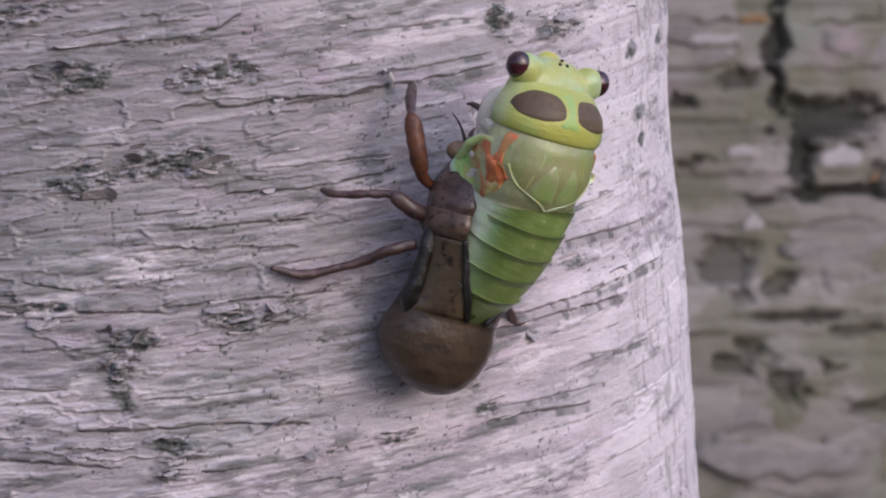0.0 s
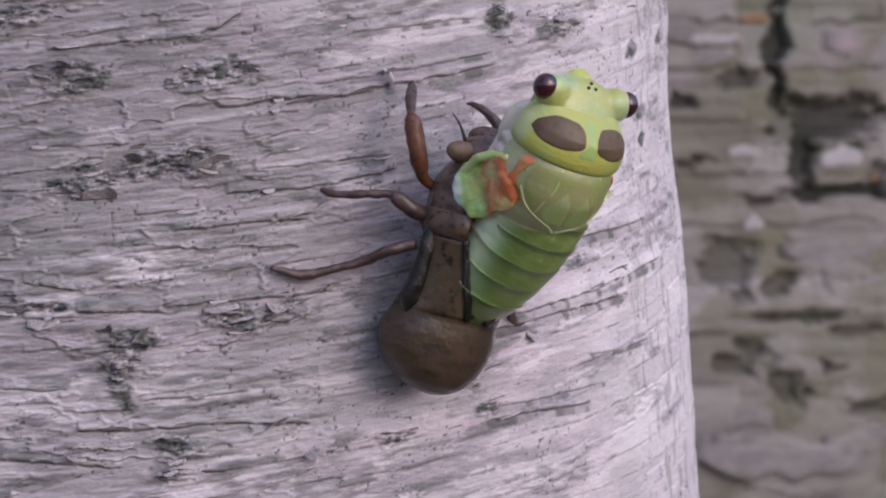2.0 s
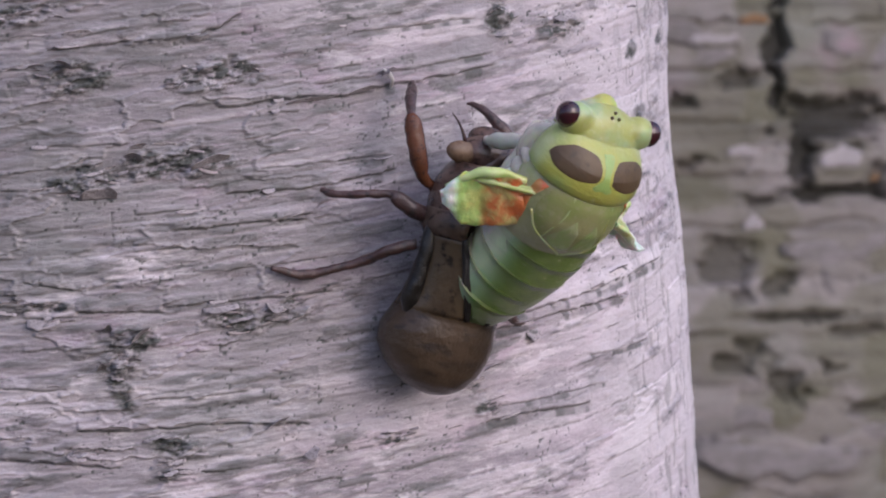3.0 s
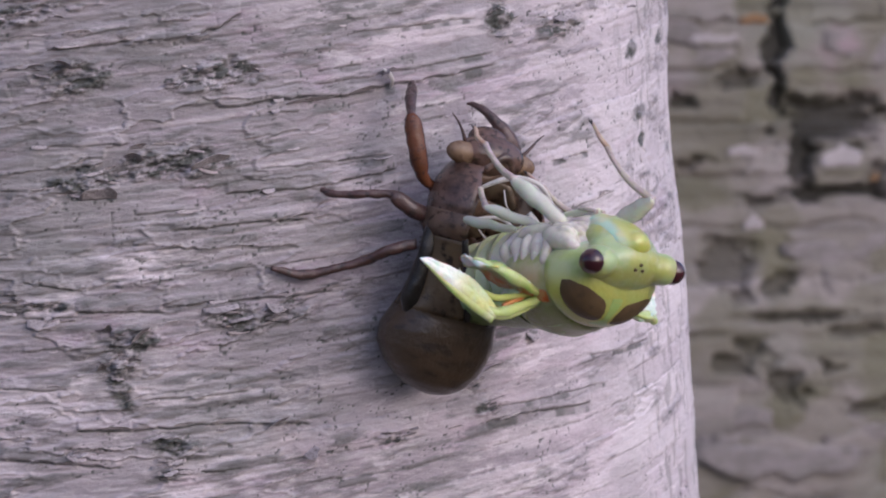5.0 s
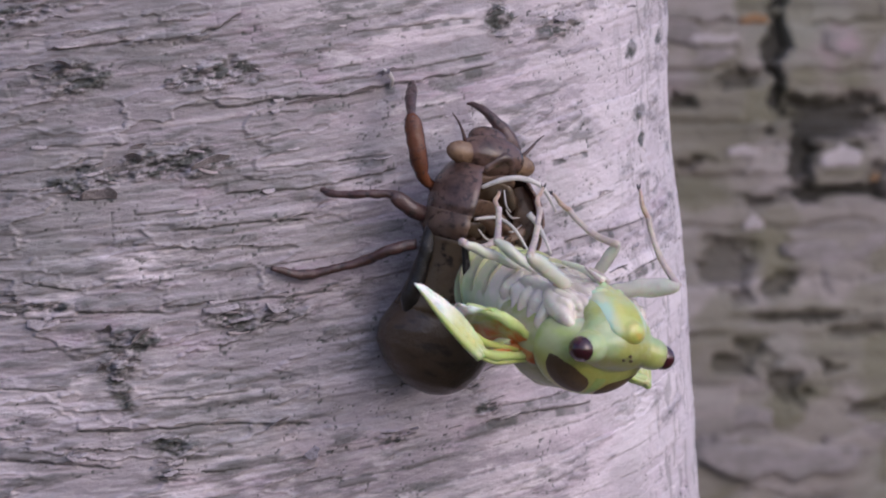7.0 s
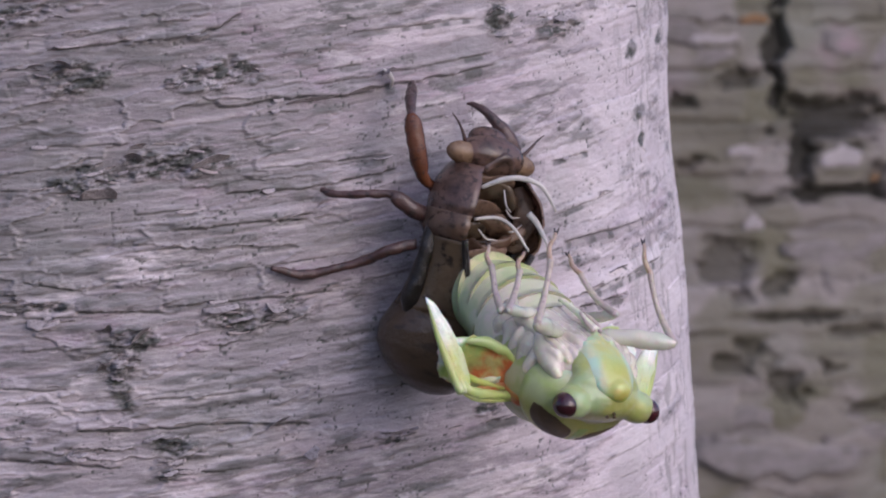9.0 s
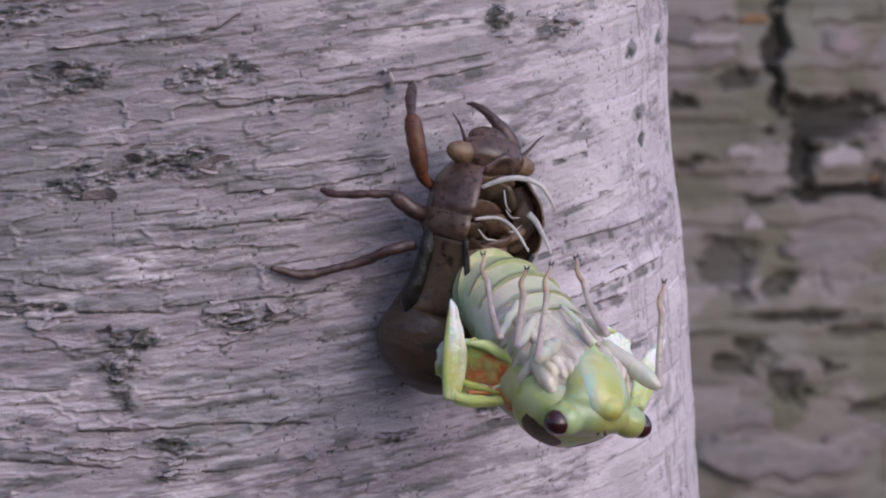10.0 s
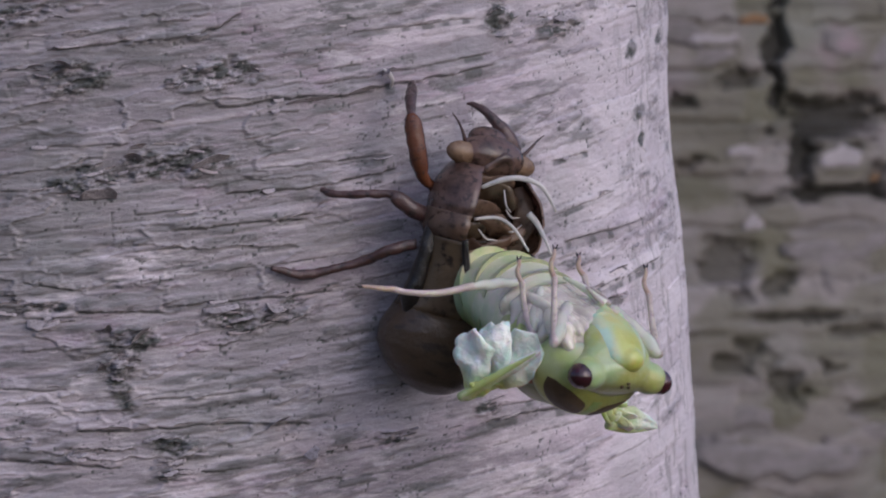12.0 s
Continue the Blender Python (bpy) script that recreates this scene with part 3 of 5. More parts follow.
    for wide, rows in ((1.0, CRACKS), (0.6, FINE_CRACKS)):
        for s0, h0, s1, h1 in rows:
            w = window(s, h, s0 - 4, s1 + 4, min(h0, h1) - 6, max(h0, h1) + 8)
            sw, hw, tk = s[w], h[w], tick[w]
            k = np.clip((sw - s0) / (s1 - s0), -0.2, 1.2)
            d = hw - (h0 + (h1 - h0) * k) - 0.5 * wob[w] - 0.55 * wide * jag[w] - 0.5 * (fbm(sw / 7, 0 * sw + h0, seed + 33, 3) - 0.5)
            ends = step(-0.02, 0.04, (sw - s0) / (s1 - s0)) * step(-0.02, 0.04, (s1 - sw) / (s1 - s0))
            gap = ends * (1 - step(0.02, 0.16 * wide + 0.34 * wide * tk, np.abs(d))) * step(0.30, 0.46, tk + 0.04)
            lift = ends * step(-0.1, 0.1, d) * (1 - step(0.1, 2.6 * wide, d))
            out[w] += 0.38 * wide * lift - 0.4 * wide * gap
            band = ends * step(-1.35 * wide, -1.0 * wide, d + 0.5 * jag[w]) * (1 - step(-0.05, 0.05, d)) * step(40, 60, sw + 0 * hw)
            dark[w] = np.maximum(dark[w], band * (0.22 + 0.55 * step(0.45, 0.7, lattice(sw / 1.6, hw / 4, seed + 36))))
            dark[w] = np.maximum(dark[w], gap * (0.25 + 0.6 * tk))
            pale[w] = np.maximum(pale[w], 0.7 * lift * step(0.5, 0.75, fbm(sw / 5, hw / 0.8, seed + 34, 3)))
    for rows, rag_up in ((SCARS, 3.0), (KNOTS, 0.6)):
        for cs, ch, rs, rh in rows:
            w = window(s, h, cs - 2 * rs, cs + 2 * rs, ch - 2 * rh, ch + 2 * rh)
            sw, hw = s[w], h[w]
            e = np.sqrt(((sw - cs) / rs) ** 2 + ((hw - ch) / rh) ** 2) + 1.3 * (fbm(sw / 3.5, hw / 1.6, seed + 90, 4) - 0.5)
            k = 1 - step(0.5, 1.2, e)
            rag = fbm(sw / 1.9, hw / 0.8, seed + 95, 6, 0.66)
            out[w] += k * (rag_up * (rag - 0.45))
            dark[w] = np.maximum(dark[w], k * step(0.47, 0.58, fbm(sw / 1.8, hw / 0.8, seed + 97, 6, 0.66)) * 0.95)
            pale[w] = np.maximum(pale[w], k * step(0.51, 0.58, rag) * 0.85)
            moss[w] = np.maximum(moss[w], k * step(0.36, 0.54, fbm(sw / 4, hw / 3, seed + 99, 3)) * 0.85)
    return out * MM, {"dark": np.clip(dark, 0, 1), "pale": np.clip(pale, 0, 1), "moss": np.clip(moss, 0, 1)}


# broken gaps in the old bark behind: arc and height in mm, half sizes in mm
GAPS = [(109.6, 47.0, 2.8, 17.0), (127.5, 28.5, 13.4, 5.4), (117.4, 17.0, 3.4, 9.0), (131.7, 8.0, 15.0, 1.3), (103.1, 5.6, 7.1, 1.3), (92.7, -14.3, 6.0, 6.3), (98.9, -37.8, 5.3, 2.9),
        (91.8, -41.6, 4.3, 2.2), (111.8, -27.7, 16.0, 1.3), (136.0, -32.3, 11.5, 1.3), (108.5, -17.9, 3.6, 2.4), (98.1, 39.5, 5.2, 1.9), (80.6, 34.1, 3.4, 1.6), (83.4, 16.4, 5.1, 1.0),
        (109.2, -48.6, 3.9, 4.8), (137.1, -54.4, 7.7, 1.6), (124.2, -42.6, 4.7, 1.3), (142.7, 12.4, 2.4, 4.8)]


def back_relief(s, h, seed):
    """Old bark in broad broken plates, block on block."""
    wob = fbm(s / 20, h / 16, seed, 3) - 0.5
    ws, wh = s + 9 * (fbm(s / 12, h / 9, seed + 3, 3) - 0.5), h + 6 * wob
    v1, e1, w1 = scraps(ws, wh, 15.0, 34, seed + 10)
    v2, e2, w2 = scraps(ws, wh, 5.5, 22, seed + 40)
    out = 1.2 * v1 + 0.4 * v2 + 0.7 * (fbm(s / 9, h / 4, seed + 20, 4) - 0.5) + 5 * (fbm(s / 60, h / 50, seed + 25, 2) - 0.5)
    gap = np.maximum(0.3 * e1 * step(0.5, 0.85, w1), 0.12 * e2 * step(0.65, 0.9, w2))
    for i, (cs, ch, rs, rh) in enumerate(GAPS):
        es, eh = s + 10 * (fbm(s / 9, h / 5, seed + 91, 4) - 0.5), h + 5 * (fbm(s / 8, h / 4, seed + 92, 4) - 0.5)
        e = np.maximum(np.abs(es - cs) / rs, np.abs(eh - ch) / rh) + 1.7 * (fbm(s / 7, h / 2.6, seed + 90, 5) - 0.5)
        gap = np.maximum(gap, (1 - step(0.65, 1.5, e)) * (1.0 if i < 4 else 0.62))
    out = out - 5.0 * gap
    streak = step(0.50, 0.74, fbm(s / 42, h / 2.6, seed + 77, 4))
    # shade inside the gaps is put into the dark mark, besides their carved depth
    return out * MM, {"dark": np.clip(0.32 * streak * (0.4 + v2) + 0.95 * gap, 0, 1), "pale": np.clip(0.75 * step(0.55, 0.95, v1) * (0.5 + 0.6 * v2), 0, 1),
                      "moss": np.clip(0.7 * step(0.44, 0.65, fbm(s / 18, h / 14, seed + 50, 3)) + 0.4 * step(0.7, 0.9, 1 - v1), 0, 1)}


def spread(lo, hi, n, ends, k):
    """n even steps from lo to hi, and k coarser ones out to each of ends."""
    a = lo - (lo - ends[0]) * (np.arange(k, 0, -1) / k) ** 2
    b = hi + (ends[1] - hi) * (np.arange(1, k + 1) / k) ** 2
    return np.concatenate([a, np.linspace(lo, hi, n), b])


# frame on the trunk in which the insect and its husk are built: x its right, y its head's way, z off the bark
NRM = Vector((0.606, -0.776, -0.17)).normalized()
UPW = Vector((0.24, -0.025, 0.97))
UPW = (UPW - NRM * UPW.dot(NRM)).normalized()
SIDE = UPW.cross(NRM)
ORG = Vector((0.00220, -0.003, EYE_Z - 0.00206))
SEAT = Matrix.Translation(ORG) @ Matrix((SIDE, UPW, NRM)).transposed().to_4x4()

AXIS = Vector((-0.075, -0.17, 1.0)).normalized()
RAD = 0.0925
away = (NRM - AXIS * NRM.dot(AXIS)).normalized()
FOOT = ORG - away * (RAD + 0.0082)


def trunk_frame(point, axis):
    f = Vector((0, -1, 0))
    f = (f - axis * f.dot(axis)).normalized()
    xr = (-f).cross(axis)
    return Matrix.Translation(point) @ Matrix((xr, -f, axis)).transposed().to_4x4()


TRUNK = trunk_frame(FOOT, AXIS)


def near_tree():
    th = np.radians(spread(-3, 93, 860, (-179, 179), 40))
    hz = spread(-0.050, 0.045, 660, (-1.36, 1.9), 50)
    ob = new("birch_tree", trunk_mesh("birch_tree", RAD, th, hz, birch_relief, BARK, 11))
    ob.matrix_world = TRUNK
    return tagged(ob, "pale lilac-grey birch trunk with papery peeling bark", "tree trunk")


def far_tree():
    axis = Vector((-0.03, 0.02, 1)).normalized()
    th = np.radians(spread(12, 33, 280, (-179, 179), 40))
    hz = spread(-0.09, 0.09, 240, (-1.34, 1.9), 50)
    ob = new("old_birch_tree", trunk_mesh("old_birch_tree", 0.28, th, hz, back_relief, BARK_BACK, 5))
    ob.matrix_world = trunk_frame(Vector((-0.01, 0.93, EYE_Z)), axis)
    return tagged(ob, "thick old grey birch trunk with cracked plated bark, standing behind", "tree trunk")


birch = near_tree()
old_birch = far_tree()


# ================= the empty husk =================
HUSK_ROWS = [(-16.7, -0.2, 0.5, 0.5), (-16.3, -0.3, 2.6, 2.4), (-15.2, -0.7, 4.6, 4.2), (-13.4, -1.2, 6.4, 5.7), (-11.4, -1.5, 7.5, 6.5), (-9.2, -1.4, 7.7, 6.8),
             (-7.0, -0.9, 7.0, 6.4), (-4.0, 0.5, 6.4, 6.5), (0.0, 1.6, 6.5, 6.5), (2.8, 2.1, 7.0, 6.6), (4.0, 2.3, 7.6, 6.9), (7.5, 2.4, 7.9, 6.7), (10.0, 1.9, 7.2, 5.9), (11.8, 1.2, 5.9, 4.8), (12.8, 1.0, 5.0, 4.2)]


def thick(ob, mm):
    md = ob.modifiers.new("thickness", "SOLIDIFY")
    md.thickness, md.offset = mm * MM, -1
    return ob


def husk_slice(lo, hi, n, grow=0.0, cut=None):
    """Rings of the husk from lo to hi; cut: the open back, as degrees at each end of its left and right lips."""
    rows, left, right = [], [], []
    for i in range(n + 1):
        y = lo + (hi - lo) * i / n
        z, a, b = ring_at(HUSK_ROWS, y)
        swell = 1 + grow * math.sin(math.pi * min(1, i / n * 1.0))
        rows.append((y, z, a * swell, b * swell))
        if cut:
            jag = 3 * noise.noise(Vector((y * 0.9, 3.1, 0)))
            left.append(np.interp(y, [-6.5, -2, 3, 11], [cut[0], -36, -50, -42]) + jag)
            right.append(np.interp(y, [-6.5, -2, 3, 11], [cut[1], 42, 52, 44]) + jag)
    if cut:
        return loft(rows, 40, right, [360 + k for k in left], wrap=False, caps=False)
    return loft(rows, 40, caps=False)


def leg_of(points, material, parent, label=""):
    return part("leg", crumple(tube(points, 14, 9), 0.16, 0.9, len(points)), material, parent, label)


def empty_husk():
    top = new("cicada_shell")
    top.matrix_world = SEAT
    tagged(top, "empty brown cicada shell split along its back, clinging to bark", "insect shell")
    # abdomen in overlapping rings
    cuts = [-16.7, -14.6, -12.6, -10.6, -8.6, -6.5]
    for lo, hi in zip(cuts, cuts[1:]):
        part("abdomen_segment", husk_slice(lo, hi + 0.02, 8, 0.0), HUSK, top)
    thick(part("waist", husk_slice(-6.6, 3.2, 16, 0.0, (-12, 12)), HUSK_OLIVE, top, "olive brown split waist of the shell"), 0.3)
    thick(part("collar", husk_slice(3.0, 6.6, 10, 0.05, (-12, 12)), HUSK_COLLAR, top, "light brown swollen collar"), 0.3)
    thick(part("pronotum", husk_slice(6.0, 12.8, 14, 0.03, (-12, 12)), HUSK_GREY, top, "glossy grey-brown pronotum with dark mottling"), 0.3)
    head = part("head", join(ball((0, 14.2, 0.6), (4.9, 2.7, 3.3)), ball((0, 16.2, -0.8), (2.6, 1.6, 2.4)), tube([(-2.5, 12.3, 2.8, 0.5), (0, 14.5, 3.6, 0.7), (2.5, 12.3, 2.8, 0.5)])), HUSK_GREY, top)
    for sx in (-1, 1):
        part("eye", ball((sx * 4.6, 13.9, 0.8), (2.5, 1.45, 1.5)), HUSK_EYE, head, "hollow amber eye cap")
        part("antenna", tube([(sx * 4.6, 15.0, 1.0, 0.3), (sx * 5.9, 16.7, 1.0, 0.18), (sx * 6.7, 17.6, 0.8, 0.12), (sx * 7.7, 18.4, 0.6, 0.06)], 8), HUSK_LEG, head)
        # dark wing cases along the flanks
        part("wing_pad", crumple(tube([(sx * 7.1, 4.4, 1.4, 0.55), (sx * 7.1, 2.6, 1.3, 0.85), (sx * 6.9, 0.2, 1.1, 1.0), (sx * 6.7, -2.6, 0.7, 1.15), (sx * 6.5, -5.2, 0.2, 1.35), (sx * 6.4, -6.9, -0.2, 0.7)], 16, 6), 0.25, 0.6, 2), HUSK_DARK, top, "blackish wing pad")
    for side in (0, 1):
        lip = []
        for y in np.linspace(-6.4, 3.4, 9):
            z, a, b = ring_at(HUSK_ROWS, y)
            q = radians(np.interp(y, [-6.5, -2, 3, 11], ([-12, -36, -50, -42], [12, 42, 52, 44])[side]))
            lip.append(((a + 0.05) * math.sin(q), y, z + (b + 0.05) * math.cos(q), 0.42))
        part("split_edge", tube(lip, 10, 3), HUSK_DARK, top, "dark curled edge of the split")
        flap, faces = [], []
        for k, (x, y, z, r) in enumerate(lip):
            up = 0.8 * math.sin(math.pi * (k + 0.6) / (len(lip) + 0.2)) ** 0.6 + 0.25 * noise.noise(Vector((y * 1.3, side, 0)))
            dx = 0.12 if side == 0 else -0.12
            flap += [(x - 0.15, y, z - 0.2), (x + dx * up - 0.15, y, z + up), (x + dx * up + 0.15, y, z + up), (x + 0.15, y, z - 0.2)]
        for k in range(len(lip) - 1):
            faces += [(4 * k + a, 4 * k + (a + 1) % 4, 4 * k + 4 + (a + 1) % 4, 4 * k + 4 + a) for a in range(4)]
        faces += [(3, 2, 1, 0), tuple(4 * (len(lip) - 1) + a for a in range(4))]
        part("split_flap", (flap, faces), HUSK_DARK, top, "thin dark flap standing along the split")
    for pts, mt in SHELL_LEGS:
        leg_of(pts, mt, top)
    # torn inner skin left in the hollow
    rnd = random.Random(5)
    for k in range(9):
        x0, y0, zz = rnd.uniform(-3.8, 0.0), 1.2 + 1.2 * k + rnd.uniform(-0.5, 0.5), rnd.uniform(-0.4, 1.6)
        mid_pt = (x0 + rnd.uniform(1.6, 3.0), y0 + rnd.uniform(-1.2, 1.2), zz + rnd.uniform(0.4, 1.6), rnd.uniform(1.5, 2.3))
        end_pt = (min(5.6, x0 + rnd.uniform(4.4, 6.4)), y0 + rnd.uniform(-1.8, 1.4), zz + rnd.uniform(0.8, 2.6), rnd.uniform(0.6, 1.2))
        part("inner_skin", crumple(tube([(x0, y0, zz, 0.9), mid_pt, end_pt], 16, 8, 0.4), 0.6, 0.5, k), (LINING, HUSK_OLIVE, HUSK_COLLAR)[k % 3], top, "crinkled amber inner skin")
    for pts in (((5.2, 11.0, 1.0, 0.8), (6.2, 8.6, 2.2, 1.3), (6.4, 5.6, 2.4, 1.3), (5.8, 3.2, 1.8, 0.7)), ((3.4, 4.2, 2.0, 0.7), (4.6, 5.2, 3.2, 1.3), (5.4, 6.4, 3.6, 0.7)), ((1.0, 9.8, 0.2, 0.9), (3.0, 9.0, 1.0, 1.7), (4.8, 9.4, 1.6, 0.9))):
        part("inner_skin", crumple(tube(pts, 16, 8, 0.55), 0.4, 0.6, 9), LINING, top, "amber bulge of inner skin")
    for x0, y0, x1, y1 in ((1.0, 10.5, 2.6, 8.0), (2.0, 8.2, 4.2, 7.6), (-1.5, 5.0, 1.5, 4.2), (3.0, 5.6, 4.8, 6.8)):
        part("lining_thread", tube([(x0, y0, 3.6, 0.1), ((x0 + x1) / 2 - 0.4, (y0 + y1) / 2 - 0.5, 4.2, 0.13), (x1, y1, 4.0, 0.06)], 8, 6), THREAD, top, "fine white thread across the hollow")
    for pts in SHELL_THREADS:
        part("lining_thread", tube(pts, 8, 8), THREAD, top, "white breathing-tube lining thread")


def mirror(points):
    return [(-x, y, z, r) for x, y, z, r in points]


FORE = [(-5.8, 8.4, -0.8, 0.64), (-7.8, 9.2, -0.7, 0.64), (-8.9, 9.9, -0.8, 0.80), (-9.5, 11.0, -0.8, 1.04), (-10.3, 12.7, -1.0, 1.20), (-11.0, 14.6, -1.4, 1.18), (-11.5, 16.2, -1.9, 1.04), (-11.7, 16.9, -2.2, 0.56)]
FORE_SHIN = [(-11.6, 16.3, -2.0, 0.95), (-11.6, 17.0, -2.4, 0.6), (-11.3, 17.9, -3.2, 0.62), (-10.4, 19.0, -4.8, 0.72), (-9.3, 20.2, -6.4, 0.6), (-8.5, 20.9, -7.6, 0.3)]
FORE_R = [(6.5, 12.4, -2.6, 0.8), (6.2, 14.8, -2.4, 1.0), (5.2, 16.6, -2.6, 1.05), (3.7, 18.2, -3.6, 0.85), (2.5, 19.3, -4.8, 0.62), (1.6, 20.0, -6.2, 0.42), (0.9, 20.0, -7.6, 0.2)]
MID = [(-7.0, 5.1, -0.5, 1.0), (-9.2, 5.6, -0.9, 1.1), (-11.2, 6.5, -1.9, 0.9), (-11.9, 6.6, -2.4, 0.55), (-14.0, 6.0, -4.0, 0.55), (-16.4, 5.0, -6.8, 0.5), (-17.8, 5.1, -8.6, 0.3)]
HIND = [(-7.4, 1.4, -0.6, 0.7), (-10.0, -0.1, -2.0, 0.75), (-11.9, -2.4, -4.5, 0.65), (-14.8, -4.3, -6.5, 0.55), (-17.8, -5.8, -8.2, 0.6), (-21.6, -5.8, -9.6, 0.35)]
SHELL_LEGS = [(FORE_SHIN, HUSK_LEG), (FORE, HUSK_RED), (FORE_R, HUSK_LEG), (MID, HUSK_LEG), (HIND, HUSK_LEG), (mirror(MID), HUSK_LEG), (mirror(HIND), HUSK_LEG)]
SHELL_THREADS = [[(-4.2, 10.2, 5.4, 0.25), (-2.4, 11.8, 7.0, 0.35), (-0.2, 12.5, 8.0, 0.35), (2.4, 12.0, 9.0, 0.28), (4.7, 9.5, 10.0, 0.16)],
                 [(-4.4, 6.2, 5.8, 0.2), (-1.8, 7.0, 7.0, 0.22), (0.0, 6.2, 8.5, 0.2), (2.3, 3.9, 9.5, 0.14)],
                 [(4.6, 8.4, 5.0, 0.45), (5.4, 7.5, 6.0, 0.4), (5.8, 5.7, 8.0, 0.25), (6.4, 4.2, 9.0, 0.15)]]
empty_husk()

# ================= the young cicada =================
bug = new("cicada")
bug.matrix_world = SEAT
tagged(bug, "soft lime-green newly moulted cicada with garnet eyes, hanging from its shell", "insect")

PRO_ROWS = [(-6.0, 0.9, 6.7, 5.3), (-5.9, 1.0, 7.4, 5.8), (-5.5, 1.0, 7.75, 6.0), (-4.6, 1.0, 7.8, 6.1), (-3.4, 0.9, 7.6, 6.0), (-2.2, 0.7, 7.2, 5.8), (-1.2, 0.4, 6.6, 5.2), (-0.4, 0.1, 6.1, 4.4), (0.3, -0.2, 5.4, 3.4), (0.8, -0.4, 4.4, 2.6)]
MESO_ROWS = [(-9.4, 0.4, 5.9, 5.2), (-8.8, 0.5, 6.4, 5.6), (-7.0, 0.9, 6.9, 6.2), (-4.0, 1.2, 7.4, 6.6), (-1.0, 1.1, 7.4, 6.1), (0.8, 0.9, 7.0, 5.4), (1.6, 0.7, 6.2, 4.8)]
TAIL = [(6.8, 6.1), (6.8, 6.2), (6.5, 6.1), (6.1, 5.7), (5.5, 5.1), (4.8, 4.4), (3.8, 3.5), (3.1, 2.8)]


def young_cicada():
    """All parts lie with their own origin on the body's line, the head's way along y and the back along z."""
    b = {}
    lobes = [ball((sx * 4.9, -0.2, 0.0), (2.3, 2.2, 2.0)) for sx in (-1, 1)]
    head = blend(part("head", join(loft([(-2.6, -0.2, 5.4, 3.9), (-1.6, -0.2, 5.9, 3.5), (-0.6, -0.3, 5.8, 2.9), (0.3, -0.4, 5.0, 2.4), (1.1, -0.6, 3.7, 1.9), (1.7, -0.8, 2.3, 1.3), (2.0, -0.9, 0.8, 0.5)]),
                                   ball((0, 0.9, -0.2), (2.0, 1.1, 1.0)), *lobes, ball((0, -1.6, -1.9), (5.0, 2.6, 2.6)), moved(ball((0, 0, 0), (4.4, 4.2, 2.3)), pose(0, -2.6, -3.1, 26))), LIME, bug), 0.2, 24)
    for sx in (-1, 1):
        part("eye", moved(ball((0, 0, 0), (1.55, 1.75, 1.55)), pose(sx * 6.27, 0.2, 0.2, 0, 0, sx * -14)), EYE, head, "glossy dark garnet eye")
    for ox, oy, oz in ((-0.55, 1.55, 0.75), (0.55, 1.55, 0.75), (0, 1.95, 0.15)):
        part("ocellus", ball((ox, oy, oz), (0.24, 0.24, 0.22), 10, 6), BROWN, head, "tiny brown simple eye")
    snout = [ball((0, 1.05, -2.5), (1.75, 1.4, 1.5), 20, 14), moved(ball((0, 0, 0), (3.6, 4.9, 2.0), 28, 16), pose(0, -2.4, -3.7, 25)), tube([(0, 0.8, -2.6, 1.4), (0, -2.4, -4.0, 1.5), (0, -5.2, -5.5, 1.2), (0, -7.2, -6.5, 0.5)], 18)]
    snout += [tube([(sx * 0.8, -0.4 - 1.3 * k, -4.7 - 0.6 * k, 0.16), (sx * 1.8, -0.8 - 1.3 * k, -4.4 - 0.6 * k, 0.2), (sx * 2.9, -1.3 - 1.3 * k, -3.5 - 0.6 * k, 0.16)], 8) for sx in (-1, 1) for k in range(4)]
    blend(part("face", join(*snout), FACE, head, "swollen yellow-green face plate, mint below"), 0.17, 9)
    part("beak", tube([(0, -6.4, -6.7, 0.75), (0, -8.4, -7.0, 0.5), (0, -11.0, -7.2, 0.42), (0, -14.5, -7.0, 0.22)], 12), PALE, head, "pale sucking beak")
    part("beak_sheath", join(*[tube([(sx * 0.5, -6.0, -6.9, 0.3), (sx * 0.75, -7.6, -7.3, 0.26), (sx * 0.3, -9.8, -7.6, 0.16)], 8) for sx in (-1, 1)]), SHIN, head, "mauve sheath along the beak")
    b["head"] = head

    pro = part("pronotum", flatter(loft(PRO_ROWS, 56), 0.70), COLLAR, bug)
    for sx in (-1, 1):
        c = 0 if sx < 0 else -9
        part("brown_patch", patch(PRO_ROWS, [(sx * 40 + c, -2.0), (sx * 82 + c, -2.95), (sx * 78 + c, -1.9), (sx * 66 + c, -1.0), (sx * 52 + c, -0.4), (sx * 36 + c, -0.2), (sx * 19 + c, -0.35), (sx * 10 + c, -1.1), (sx * 8 + c, -2.2), (sx * 10 + c, -3.0), (sx * 22 + c, -3.6), (sx * 40 + c, -3.95), (sx * 64 + c, -3.8)], 0.05), BROWN, pro, "dark brown oval patch")
    part("midline_stripe", patch(PRO_ROWS, [(-5, -1.8), (-13, 0.0), (-9, -1.6), (-10, -2.8), (-17, -3.9), (-12, -4.3), (-5, -4.1), (2, -4.3), (7, -3.9), (1, -2.8), (0, -1.6), (4, 0.0)], 0.03), STRIPE, pro, "mint midline stripe")
    lumps = []
